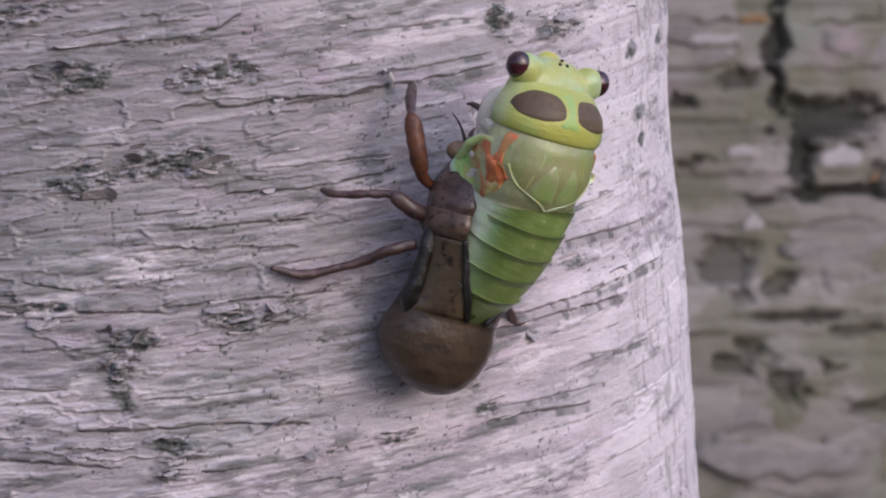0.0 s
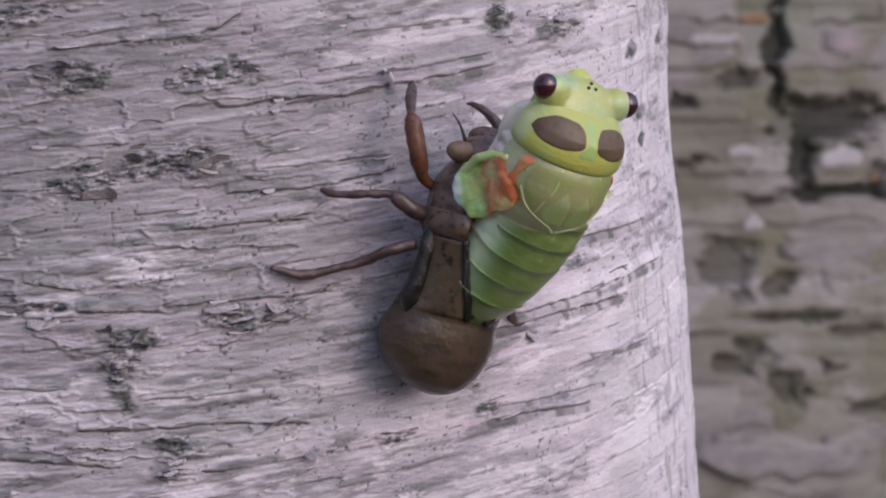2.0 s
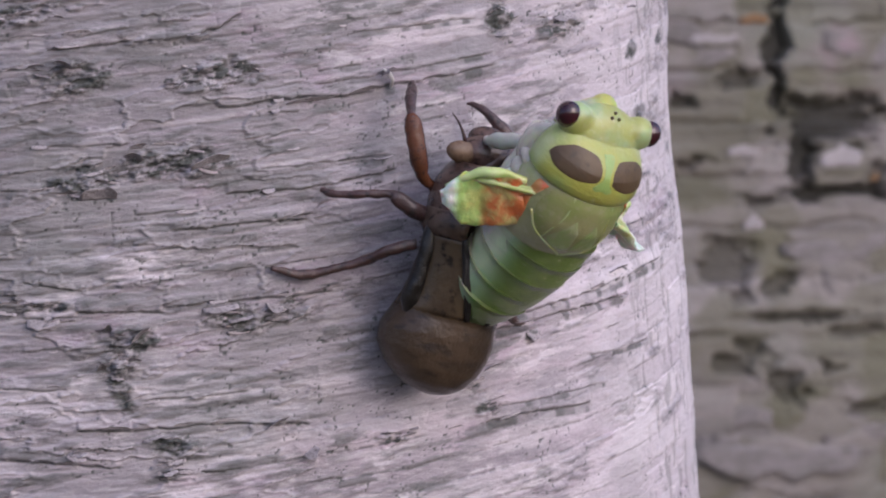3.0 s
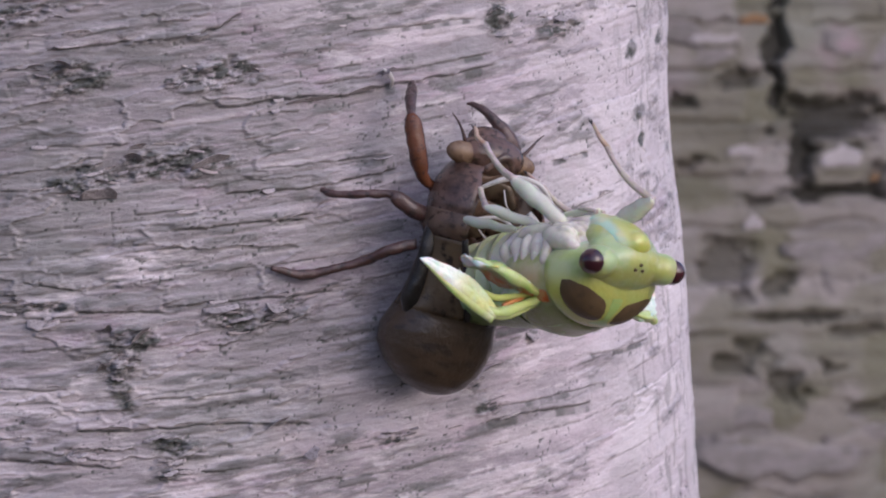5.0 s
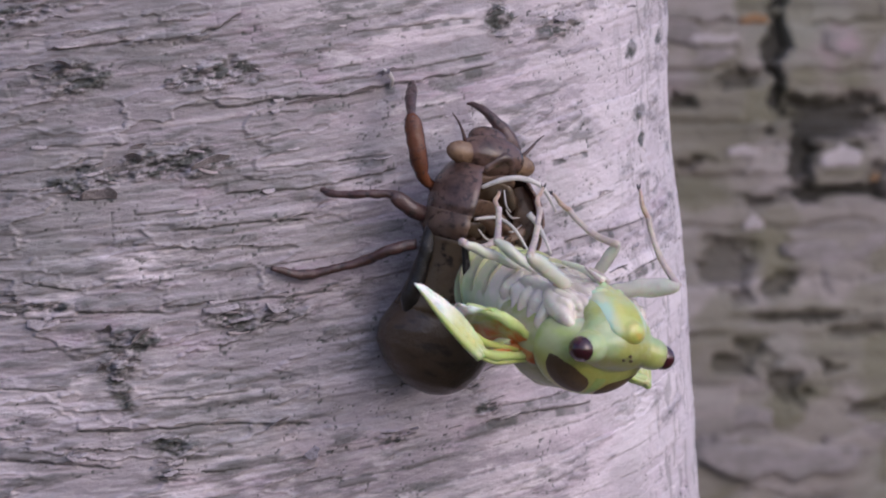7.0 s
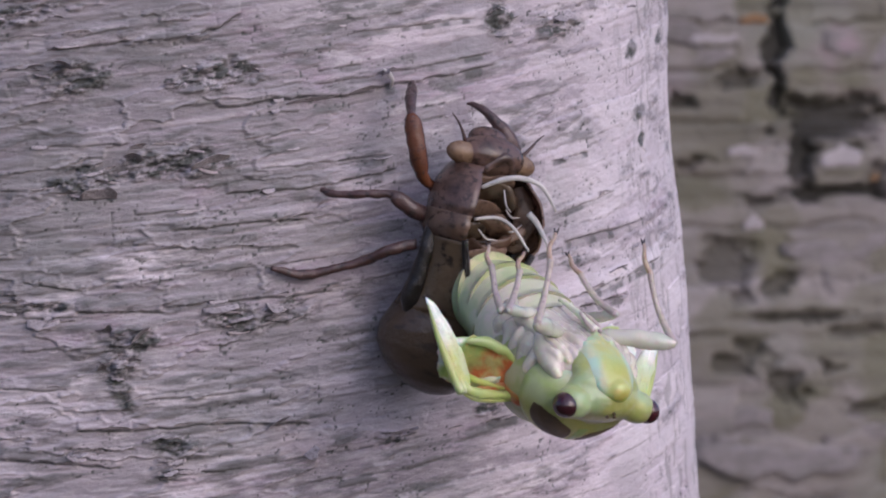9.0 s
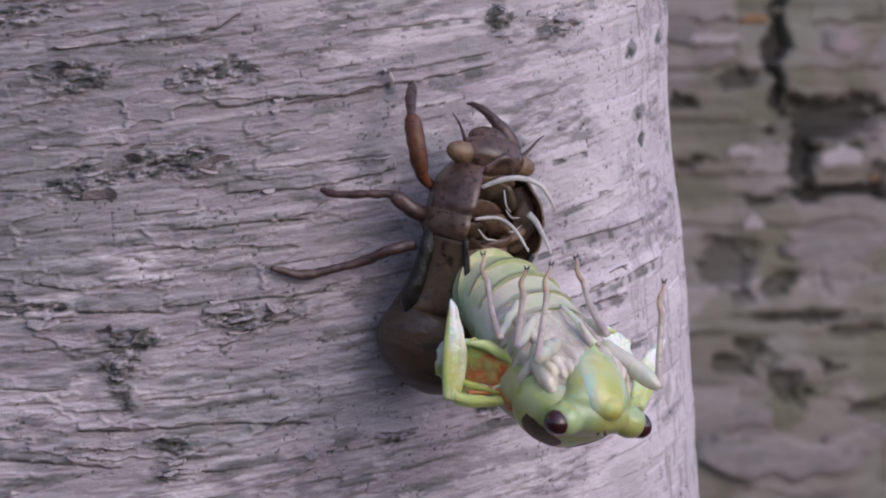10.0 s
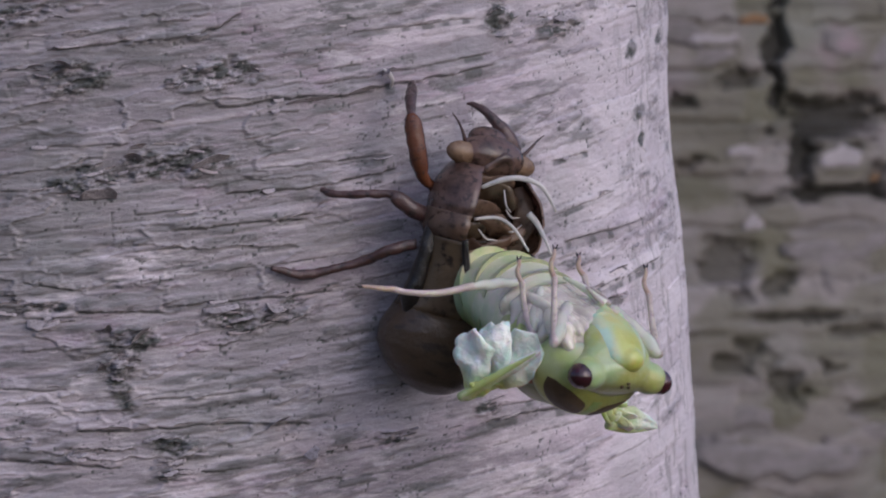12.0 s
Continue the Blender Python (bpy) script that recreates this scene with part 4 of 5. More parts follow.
    for sx in (-1, 1):
        for k in range(5):
            x = 1.3 + 1.05 * k
            lumps.append(tube([(sx * x, -1.4 - 0.3 * k, -4.6 + 0.36 * k, 0.35), (sx * (x + 0.4), -3.4, -5.4 + 0.36 * k, 0.5), (sx * (x + 0.7), -5.8 + 0.3 * k, -5.5 + 0.36 * k, 0.5), (sx * (x + 0.3), -8.2 + 0.2 * k, -5.2 + 0.36 * k, 0.35)], 12))
        lumps.append(tube([(sx * 5.6, -1.8, -1.6, 0.5), (sx * 5.9, -3.4, -2.5, 1.2), (sx * 5.5, -6.0, -3.3, 1.5), (sx * 4.6, -8.4, -4.0, 1.1), (sx * 3.8, -9.8, -4.4, 0.5)], 16))
    lumps.append(ball((0, -4.4, -2.6), (5.8, 3.8, 2.4)))
    blend(part("throat_plate", join(*lumps), BREAST, pro, "milky grey-pink hip plates behind the face"), 0.18, 4)
    b["pronotum"] = pro

    meso = part("mesothorax", flatter(loft(MESO_ROWS, 56), 0.82), CHEST, bug)
    part("back_shield", patch(MESO_ROWS, [(0, -2.6), (-56, 0.2), (-66, -3.4), (-50, -6.6), (-18, -8.2), (0, -7.4), (18, -8.2), (50, -6.6), (66, -3.4), (56, 0.2), (0, 0.4)], 0.06), LILAC, meso, "grey-olive back shield with green marks")

    def seam(points, r):
        line = []
        for p, y in points:
            z, a, h = ring_at(MESO_ROWS, y)
            line.append((a * math.sin(radians(p)), y, z + h * math.cos(radians(p)), r))
        return tube(line, 8)
    for sx in (-1, 1):
        part("shield_mark", patch(MESO_ROWS, [(sx * 13, -5.4), (sx * 11, -2.0), (sx * 2, -4.6), (sx * 1, -7.6), (sx * 20, -7.6), (sx * 32, -6.2), (sx * 20, -3.6)], 0.09), OLIVE, meso, "green cone-shaped mark")
        part("shield_ridge", seam([(sx * 60, -4.0), (sx * 46, -6.0), (sx * 24, -7.2), (sx * 12, -7.8), (sx * 1, -8.6)], 0.2), LIME, meso, "pale lime ridge")
        part("shield_line", seam([(sx * 24, 0.0), (sx * 25, -2.4), (sx * 31, -4.6), (sx * 34, -6.4)], 0.12), LIME, meso, "thin lime line")
        part("wing_root", patch(MESO_ROWS, [(sx * 70, -3.4), (sx * 54, -0.2), (sx * 66, -2.6), (sx * 66, -5.0), (sx * 71, -7.4), (sx * 84, -7.0), (sx * 82, -4.6), (sx * 74, -2.4), (sx * 70, -0.3)], 0.22), ORANGE, meso, "mottled orange wing hinge")
    for sx in (-1, 1):
        ribs = [tube([(sx * 6.0, 0.2 - 2.1 * k, 0.2, 0.3), (sx * (6.6 - 0.25 * k), -0.3 - 2.1 * k, -0.9, 0.75), (sx * (6.1 - 0.2 * k), -0.7 - 2.1 * k, -2.4, 1.05), (sx * (4.8 - 0.2 * k), -1.2 - 2.1 * k + 0.8 * math.sin(3.1 * k), -4.2, 1.0)], 12) for k in range(5)]
        blend(part("flank_fold", crumple(join(*ribs), 0.7, 0.4, 4 + sx), BREAST, meso, "soft milky folds along the flank"), 0.2, 14)
    rnd = random.Random(3)
    lumps = []
    for sx in (-1, 1):
        for k in range(5):
            x = 0.6 + 1.15 * k
            lumps.append(tube([(sx * x * 0.7, 4.0 - 0.4 * k, -5.2 + 0.3 * k, 0.4)] + [(sx * (x + rnd.uniform(-0.25, 0.25)), y, -5.9 + 0.34 * k + rnd.uniform(-0.2, 0.2), rnd.uniform(0.5, 0.75)) for y in (1.6, -1.2, -4.0, -6.6)] + [(sx * x * 0.8, -9.0, -5.0 + 0.3 * k, 0.35)], 12))
    blend(part("breast", crumple(join(*lumps, ball((0, -4.0, -3.7), (5.9, 7.0, 2.5))), 0.35, 0.5, 3), BREAST, meso, "milky pink ridged breast plates"), 0.18, 6)
    b["meso"] = meso

    b["tail"] = []
    for i, (a, z) in enumerate(TAIL):
        k = (TAIL[i + 1][0] / a if i < len(TAIL) - 1 else 0.8) - 1
        rows = [(y, 0, a * w, z * w) for y, w in ((y, (1 - k * y / 2.7) * f) for y, f in ((-3.6, 0.92), (-3.2, 0.965), (-2.7, 0.988), (-2.0, 0.998), (-1.2, 1.0), (0.6, 0.998), (2.0, 0.994), (3.0, 0.98)))]
        seg = part("abdomen_segment", crumple(loft(rows, 48), 0.3, 0.25, 0), BELLY if i > 2 else BELLY_PALE, bug)
        b["tail"].append(seg)

    # crumpled wings: a stalk from the hinge to the elbow, a pointed tip folded back, loose folds of membrane
    b["wing"] = []
    for sx in (-1, 1):
        stalk = part("wing", crumple(tube([(0, -0.8, 0, 0.5), (0, 1.2, -0.3, 0.6), (0, 4.0, -0.5, 0.62), (0, 6.6, -0.4, 0.68), (0, STALK, 0.2, 0.7), (0, STALK + 0.8, 0.8, 0.4)], 18, 6, 0.85), 0.25, 0.6, 3), WINGLIME, bug, "lime stalk of a crumpled wing")
        part("wing_rim", tube([(0.3, 0.5, -0.8, 0.2), (0.3, 4.0, -1.15, 0.25), (0.3, 6.6, -1.1, 0.28), (0.2, STALK + 0.6, -0.35, 0.15)], 10), WINGLIME, stalk, "lime wing rim")
        pad = []
        for y in np.linspace(-0.6, PAD, 30):
            half = float(np.interp(y / PAD, [-0.06, 0.1, 0.35, 0.7, 0.9, 1.0], [2.2, 3.1, 3.6, 3.3, 2.3, 0.7]))
            pad.append((y, 0.35 * math.sin(0.9 * y), half, float(np.interp(y / PAD, [0, 0.5, 0.95, 1], [0.75, 0.6, 0.5, 0.2]))))
        web = part("wing_web", crumple(crumple(loft(pad, 36), 0.75, 0.38, 5 + sx), 0.3, 1.1, 2), WEB if sx < 0 else MEMBRANE, bug, "crumpled wing web, orange at its hinge and white at its end" if sx < 0 else "crumpled milky green wing web")
        part("web_edge", crumple(tube([(-sx * 2.6, 0.2, 0.2, 0.5), (-sx * 3.3, 2.2, 0.2, 0.6), (-sx * 3.6, 4.6, 0.3, 0.65), (-sx * 3.0, 6.8, 0.3, 0.55), (-sx * 1.4, PAD - 0.5, 0.2, 0.3)], 12), 0.4, 0.4, 5), WINGLIME, web, "lime edge of the wing web")
        part("wing_rib", tube([(0.2, 1.4, 0.5, 0.2), (0.6, 4.2, 1.05, 0.42), (0.5, 6.6, 1.5, 0.42), (0.4, 8.2, 2.6, 0.3)], 10), YELLOW, stalk, "yellow-green wing rib")
        part("wing_vein", tube([(0.2, 0.6, 0.6, 0.3), (0.6, 1.6, 0.9, 0.5), (0.7, 3.6, 0.45, 0.45), (0.6, 5.8, 0.3, 0.2)], 10), ORANGE, stalk, "orange-red wing vein")
        line = smooth_line([(-0.6, 0.9, 0), (1.6, 1.4, 0.3), (4.4, 1.6, 0.5), (7.6, 1.2, 0.3), (BLADE - 1.2, 0.5, 0.0), (BLADE, 0.05, -0.2)], 5)
        verts, faces = [], []
        for y, w, z in line:
            for j in range(24):
                q = 2 * math.pi * j / 24
                groove = 1 - 0.55 * math.exp(-((math.sin(q) - 0.1) / 0.22) ** 2)
                verts.append((min(0.6, w * 0.6) * math.cos(q) * groove, y, z + w * math.sin(q)))
        for i in range(len(line) - 1):
            faces += [(i * 24 + j, i * 24 + (j + 1) % 24, (i + 1) * 24 + (j + 1) % 24, (i + 1) * 24 + j) for j in range(24)]
        faces += [tuple(reversed(range(24))), tuple(range(len(verts) - 24, len(verts)))]
        tip = part("wing_tip", crumple((verts, faces), 0.22, 0.5, 8), TIP, bug, "white-tipped folded wing end")
        part("wing_rim", tube([(0, -0.4, -0.8, 0.5), (0, 2.2, -0.95, 0.5), (0, 5.0, -0.95, 0.45), (0, 8.0, -0.72, 0.32), (0, BLADE - 0.8, -0.4, 0.12)], 12), WINGLIME, tip, "lime wing edge")
        folds = []
        for k, size in enumerate(FOLDS):
            m = 1.0 if sx < 0 else 0.6
            size *= m
            verts, faces = [], []
            for i in range(25):
                y = size * i / 24
                half = m * float(np.interp(i / 24, [0, 0.2, 0.5, 0.75, 0.92, 1], [0.7, 1.7, 2.7, 2.9, 1.9, 0.3])) * (1 + 0.05 * math.sin(2.3 * y + k))
                for j in range(32):
                    q = 2 * math.pi * j / 32
                    x = half * math.cos(q)
                    verts.append((x, y + 0.25 * m * math.sin(2.1 * x + k) * i / 24, 0.6 * m * math.sin(q) + 0.28 * m * math.sin(1.5 * x + 0.8 * y + 2 * k)))
            for i in range(24):
                faces += [(i * 32 + j, (i + 1) * 32 + j, (i + 1) * 32 + (j + 1) % 32, i * 32 + (j + 1) % 32) for j in range(32)]
            lobe = (verts, faces + [tuple(range(32)), tuple(reversed(range(24 * 32, 25 * 32)))])
            folds.append(part("membrane_fold", crumple(crumple(lobe, 1.0, 0.3, k * 3 + sx), 0.35, 0.8, k + sx), MEMBRANE, bug, "milky white crumpled wing membrane"))
        b["wing"].append((stalk, tip, folds, web))

    # legs: thigh, shin with foot
    b["leg"] = []
    for name, thigh_len, shin_len, fat in LEGS:
        thigh = part("thigh", crumple(tube([(0, -0.4, 0, fat * 0.45), (0, 0.7, 0.05, fat * 0.8), (0, thigh_len * 0.45, 0.15, fat), (0, thigh_len * 0.82, 0.05, fat * 0.82), (0, thigh_len, 0, fat * 0.5), (0, thigh_len + 0.3, 0, fat * 0.3)], 16), 0.3, 0.45, thigh_len), LIMB, bug, name + " thigh, milky green")
        shin = part("shin", tube([(0, -0.2, 0, 0.5), (0, shin_len * 0.3, 0.7, 0.42), (0, shin_len * 0.58, 0.45, 0.36), (0, shin_len * 0.72, 0.0, 0.42)], 10), SHIN, bug, name + " shin, greyish mauve")
        part("foot", tube([(0, shin_len * 0.70, 0.0, 0.36), (0.35, shin_len * 0.78, -0.1, 0.33), (0.45, shin_len * 0.86, -0.25, 0.30), (0.1, shin_len * 0.94, -0.4, 0.24), (0, shin_len, -0.5, 0.2)], 8), FOOT_SKIN, shin, "tan jointed foot")
        part("claw", join(tube([(0, shin_len * 0.98, -0.45, 0.2), (0.15, shin_len * 1.02, -0.45, 0.14), (0.3, shin_len * 1.05, -0.6, 0.05)], 6), tube([(0, shin_len * 0.98, -0.45, 0.2), (-0.15, shin_len * 1.02, -0.5, 0.14), (-0.3, shin_len * 1.05, -0.7, 0.05)], 6)), CLAW, shin, "black claw")
        b["leg"].append((thigh, shin))
    return b


LEGS = [("fore", 8.5, 12.5, 1.02), ("fore", 8.5, 13.0, 1.12), ("middle", 6.5, 9.5, 0.72), ("middle", 6.5, 11.0, 0.72), ("hind", 8.5, 14.0, 0.6), ("hind", 7.0, 13.0, 0.6)]
HIPS = [(-3.6, -8.6, -5.4), (3.6, -8.6, -5.4), (-4.2, -13.2, -5.6), (4.2, -13.2, -5.6), (-4.4, -17.2, -5.2), (4.4, -17.2, -5.2)]
PAD = 10.2
STALK, BLADE, FOLDS = 8.4, 11.8, (8.0, 9.2, 8.2)
body = young_cicada()

# seconds; head's place along the shell and off it in mm; pitch away from the shell, roll and yaw in degrees
SPINE = [(0.0, 25.9, 9.3, 8, -2.6, 1.1), (0.5, 26.1, 9.8, 8, -3.2, 1.4), (1.0, 26.2, 10.7, 9, -3.5, 2.0), (1.5, 26.4, 12.6, 14, -3.2, 1.9), (2.0, 24.1, 15.4, 22, -2.8, 2.4), (2.5, 23.9, 17.6, 28, -2.4, 2.3), (3.0, 21.4, 20.8, 33, -2.6, 2.1),
         (3.2, 20.0, 22.4, 36, -2.2, 2.1), (4.0, 12.8, 27.8, 55, 0.6, 2.1), (4.8, 6.6, 30.8, 73, 3.0, 2.1), (5.0, 5.6, 31.3, 76, 3.5, 2.0), (5.5, 2.2, 32.4, 84, 3.5, 1.4), (6.0, 0.4, 32.5, 87, 3.5, 1.4), (6.5, -2.1, 33.2, 91, 4.2, 1.0), (7.0, -4.6, 33.3, 96, 4.7, 0.4),
         (8.0, -8.4, 33.4, 101, 5.2, 0.1), (9.0, -11.4, 33.0, 106, 5.8, -0.2), (9.5, -12.8, 32.6, 111.5, 6.8, -0.9), (10.0, -13.5, 32.3, 114.4, 7.3, -1.2), (10.5, -12.6, 33.0, 114, 7.2, -1.3), (11.0, -10.0, 33.9, 108, 6.0, -1.2), (11.5, -8.1, 34.4, 103.5, 5.1, -1.3), (12.0, -7.6, 34.1, 101.3, 5.1, -1.9)]
# wings: seconds, way of the stalk and of the folded tip (right, up, near)
WING = [(0.0, (-0.45, -0.25, -0.85), (0.2, -0.8, -0.55)), (2.0, (-0.50, -0.20, -0.83), (0.2, -0.8, -0.55)), (2.6, (-0.90, 0.15, -0.45), (0.6, -0.6, -0.6)), (3.0, (-0.97, 0.22, -0.05), (0.75, -0.30, -0.6)),
        (3.2, (-0.97, 0.15, 0.1), (0.6, -0.2, -0.3)), (3.9, (-0.85, -0.1, 0.5), (-0.3, 0.4, 0.5)), (4.8, (-0.72, -0.28, 0.64), (-0.67, 0.58, 0.46)), (5.0, (-0.72, -0.22, 0.66), (-0.71, 0.57, 0.42)), (5.5, (-0.65, -0.08, 0.75), (-0.74, 0.56, 0.39)), (6.0, (-0.64, -0.03, 0.77), (-0.74, 0.56, 0.37)), (7.0, (-0.70, 0.04, 0.72), (-0.65, 0.71, 0.26)),
        (9.0, (-0.73, 0.10, 0.68), (-0.37, 0.93, 0.02)), (9.5, (-0.76, 0.09, 0.65), (-0.20, 0.98, 0.03)), (10.5, (-0.86, 0.02, 0.50), (0.20, 0.90, 0.38)), (11.0, (-0.91, -0.17, 0.37), (0.33, 0.81, 0.48)), (11.5, (-0.87, -0.30, 0.39), (0.50, 0.77, 0.39)), (12.0, (-0.87, -0.33, 0.37), (0.78, 0.47, 0.41))]
# the web between the wing's folds: seconds, its way and the way it faces
WEB_WAY = [(0.0, (-0.55, -0.24, -0.80), (-0.76, 0.05, 0.64)), (1.5, (-0.56, -0.22, -0.80), (-0.76, 0.05, 0.64)), (2.1, (-0.72, -0.15, -0.66), (-0.55, 0.05, 0.82)), (2.5, (-0.93, -0.08, -0.34), (-0.35, 0.0, 0.93)), (3.0, (-1.00, 0.05, 0.08), (-0.1, -0.4, 0.90)), (3.2, (-1.00, 0.08, 0.15), (0.0, -0.5, 0.85)),
           (4.0, (-0.85, 0.2, 0.4), (-0.4, -0.7, 0.5)), (4.8, (-0.72, 0.40, 0.50), (-0.5, -0.8, 0.3)), (5.5, (-0.72, 0.42, 0.50), (-0.5, -0.8, 0.3)), (7.0, (-0.70, 0.46, 0.52), (-0.5, -0.5, 0.6)), (9.0, (-0.76, 0.42, 0.50), (-0.4, -0.1, 0.9)), (10.5, (-0.66, 0.48, 0.56), (-0.45, -0.1, 0.9)), (11.0, (-0.6, 0.35, 0.6), (-0.6, -0.15, 0.8)), (11.5, (-0.45, 0.6, -0.1), (-0.8, -0.2, 0.5)), (12.0, (0.2, 0.6, -0.75), (-0.9, 0.0, 0.3))]
WEB_RIGHT = [(0.0, (-0.75, 0.1, -0.6), (-0.2, 0.95, 0.1)), (2.2, (-0.5, -0.2, -0.7), (-0.2, 0.95, 0.1)), (3.2, (0.4, -0.2, -0.85), (0.3, 0.5, 0.6)), (5.0, (0.5, 0.1, -0.8), (0.3, 0.5, 0.6)), (9.0, (0.5, 0.6, -0.6), (0.3, 0.2, 0.9)), (12.0, (0.5, 0.4, -0.7), (0.3, 0.2, 0.9))]
WING_RIGHT = [(0.0, (-0.6, -0.2, -0.75), (-0.5, -0.75, -0.4)), (2.2, (-0.5, -0.2, -0.8), (-0.4, -0.75, -0.5)), (3.0, (0.15, 0.05, -0.98), (-0.2, -0.2, -0.95)), (5.5, (0.58, -0.22, -0.78), (-0.1, 0.5, -0.86)), (7.0, (0.62, -0.3, -0.72), (0.0, 0.5, -0.86)),
              (9.5, (0.75, -0.04, -0.66), (0.28, 0.70, -0.65)), (11.0, (0.78, -0.18, -0.60), (0.38, 0.47, -0.80)), (11.5, (0.33, -0.56, -0.76), (0.55, 0.39, -0.74)), (12.0, (0.22, -0.65, -0.73), (0.53, -0.10, -0.84))]
# the loose folds open at the end
UNFOLD = [(0.0, 0.0), (11.0, 0.0), (11.5, 0.4), (12.0, 1.0)]
SPREAD = ((0.05, 0.95, 0.3), (0.34, 0.90, 0.3), (0.62, 0.72, 0.3))
SPREAD_RIGHT = ((0.45, -0.3, -0.8), (0.5, -0.15, -0.8), (0.5, 0.0, -0.8))
# legs, one by one: seconds, the way of the thigh and of the shin (right, forward, back)
FORE_LEFT = [(0.0, (0.05, -0.9, 0.0), (0, -1, 0.1)), (2.2, (0, -0.9, 0.0), (0, -1, 0.1)), (2.6, (-0.02, -0.80, -0.58), (0.4, -0.80, -0.40)), (3.0, (-0.07, -0.63, -0.77), (0.46, -0.70, -0.54)), (3.2, (-0.05, -0.56, -0.83), (0.44, -0.71, -0.55)), (5.0, (-0.42, -0.64, -0.64), (0.13, -0.81, -0.57)), (5.5, (-0.45, -0.74, -0.50), (0.30, -0.71, -0.64)), (6.0, (-0.40, -0.78, -0.48), (0.32, -0.60, -0.73)),
             (7.0, (-0.90, 0.15, -0.40), (0.53, -0.68, -0.51)), (9.0, (-0.83, 0.47, -0.30), (0.40, -0.64, -0.65)), (10.5, (-0.73, 0.68, 0.0), (0.33, -0.79, -0.51)), (11.5, (-0.60, 0.72, 0.33), (0.14, -0.62, -0.77)), (12.0, (-0.65, 0.68, 0.34), (0.26, -0.66, -0.70))]
FORE_RIGHT = [(0.0, (0, -0.9, 0.0), (0, -1, 0.1)), (2.6, (0, -0.9, 0.0), (0, -1, 0.1)), (3.1, (0.1, -0.7, -0.3), (0, -0.9, -0.3)), (4.2, (0.3, 0.3, -0.6), (-0.2, -0.8, -0.5)), (5.0, (0.0, 0.93, -0.36), (-0.24, -0.65, -0.72)), (5.5, (0.17, 0.91, -0.39), (-0.42, -0.60, -0.68)), (6.0, (0.39, 0.86, -0.34), (-0.29, -0.58, -0.76)),
              (7.0, (0.50, 0.79, -0.35), (-0.19, -0.68, -0.71)), (9.0, (0.80, 0.56, -0.22), (-0.13, -0.76, -0.64)), (10.5, (0.38, 0.89, 0.26), (0.33, -0.70, -0.63)), (11.5, (0.26, 0.92, 0.30), (0.18, -0.73, -0.66)), (12.0, (0.28, 0.92, 0.29), (0.27, -0.80, -0.54))]
MID_LEFT = [(0.0, (0.1, -0.9, 0.1), (0, -1, 0.1)), (3.1, (-0.3, -0.8, -0.2), (0, -0.9, -0.1)), (5.0, (-0.60, -0.74, -0.31), (0.45, -0.77, -0.44)), (5.5, (-0.50, -0.83, -0.22), (0.35, -0.78, -0.52)), (6.0, (-0.50, -0.82, -0.27), (0.37, -0.81, -0.44)), (7.0, (-0.68, -0.62, -0.38), (0.47, -0.76, -0.44)),
            (9.0, (-0.92, 0.35, -0.16), (0.54, -0.70, -0.47)), (10.5, (-0.58, 0.72, 0.38), (0.05, -0.62, -0.78)), (12.0, (-0.45, 0.62, 0.64), (0.05, -0.72, -0.69))]
MID_RIGHT = [(0.0, (-0.1, -0.9, 0.1), (0, -1, 0.1)), (3.1, (0.1, -0.8, 0.0), (0, -0.9, -0.1)), (5.0, (0.65, -0.67, -0.36), (-0.36, -0.78, -0.51)), (5.5, (0.70, -0.68, -0.22), (-0.34, -0.87, -0.36)), (6.0, (0.68, -0.61, -0.40), (-0.24, -0.92, -0.31)), (7.0, (-0.10, 0.55, -0.82), (-0.34, -0.90, -0.26)),
             (9.0, (-0.15, 0.86, -0.49), (-0.09, -0.97, -0.20)), (10.5, (-0.38, 0.89, -0.25), (0.05, -0.93, -0.36)), (12.0, (-0.46, 0.88, 0.14), (0.25, -0.90, -0.36))]
HIND_LEFT = [(0.0, (0.2, -0.9, 0.2), (0, -1, 0.05)), (3.1, (0.1, -0.9, 0.2), (0, -1, 0.0)), (5.0, (-0.3, -0.90, -0.2), (0.74, -0.66, -0.13)), (5.5, (-0.4, -0.9, -0.1), (0.82, -0.56, -0.09)), (7.0, (-0.95, -0.20, -0.22), (0.86, -0.51, 0.06)), (9.0, (-0.74, 0.66, -0.12), (0.39, -0.90, -0.18)),
             (10.3, (-0.66, 0.72, 0.2), (0.22, -0.96, -0.2)), (10.6, (-0.75, 0.62, 0.2), (-0.1, -0.95, -0.2)), (11.0, (-0.92, 0.40, 0.05), (-0.95, -0.15, 0.06)), (11.5, (-0.93, 0.30, 0.20), (-0.95, -0.16, 0.26)), (12.0, (-0.98, 0.16, 0.09), (-0.94, -0.27, 0.22))]
HIND_RIGHT = [(0.0, (-0.2, -0.9, 0.2), (0, -1, 0.05)), (3.1, (-0.1, -0.9, 0.2), (0, -1, 0.0)), (4.8, (0.4, -0.85, 0.3), (-0.1, -0.95, 0.25)), (12.0, (0.4, -0.85, 0.3), (-0.1, -0.95, 0.25))]
LEG_WAYS = [FORE_LEFT, FORE_RIGHT, MID_LEFT, MID_RIGHT, HIND_LEFT, HIND_RIGHT]
ANCHOR, THORAX = (-6.3, -0.6), 14.0


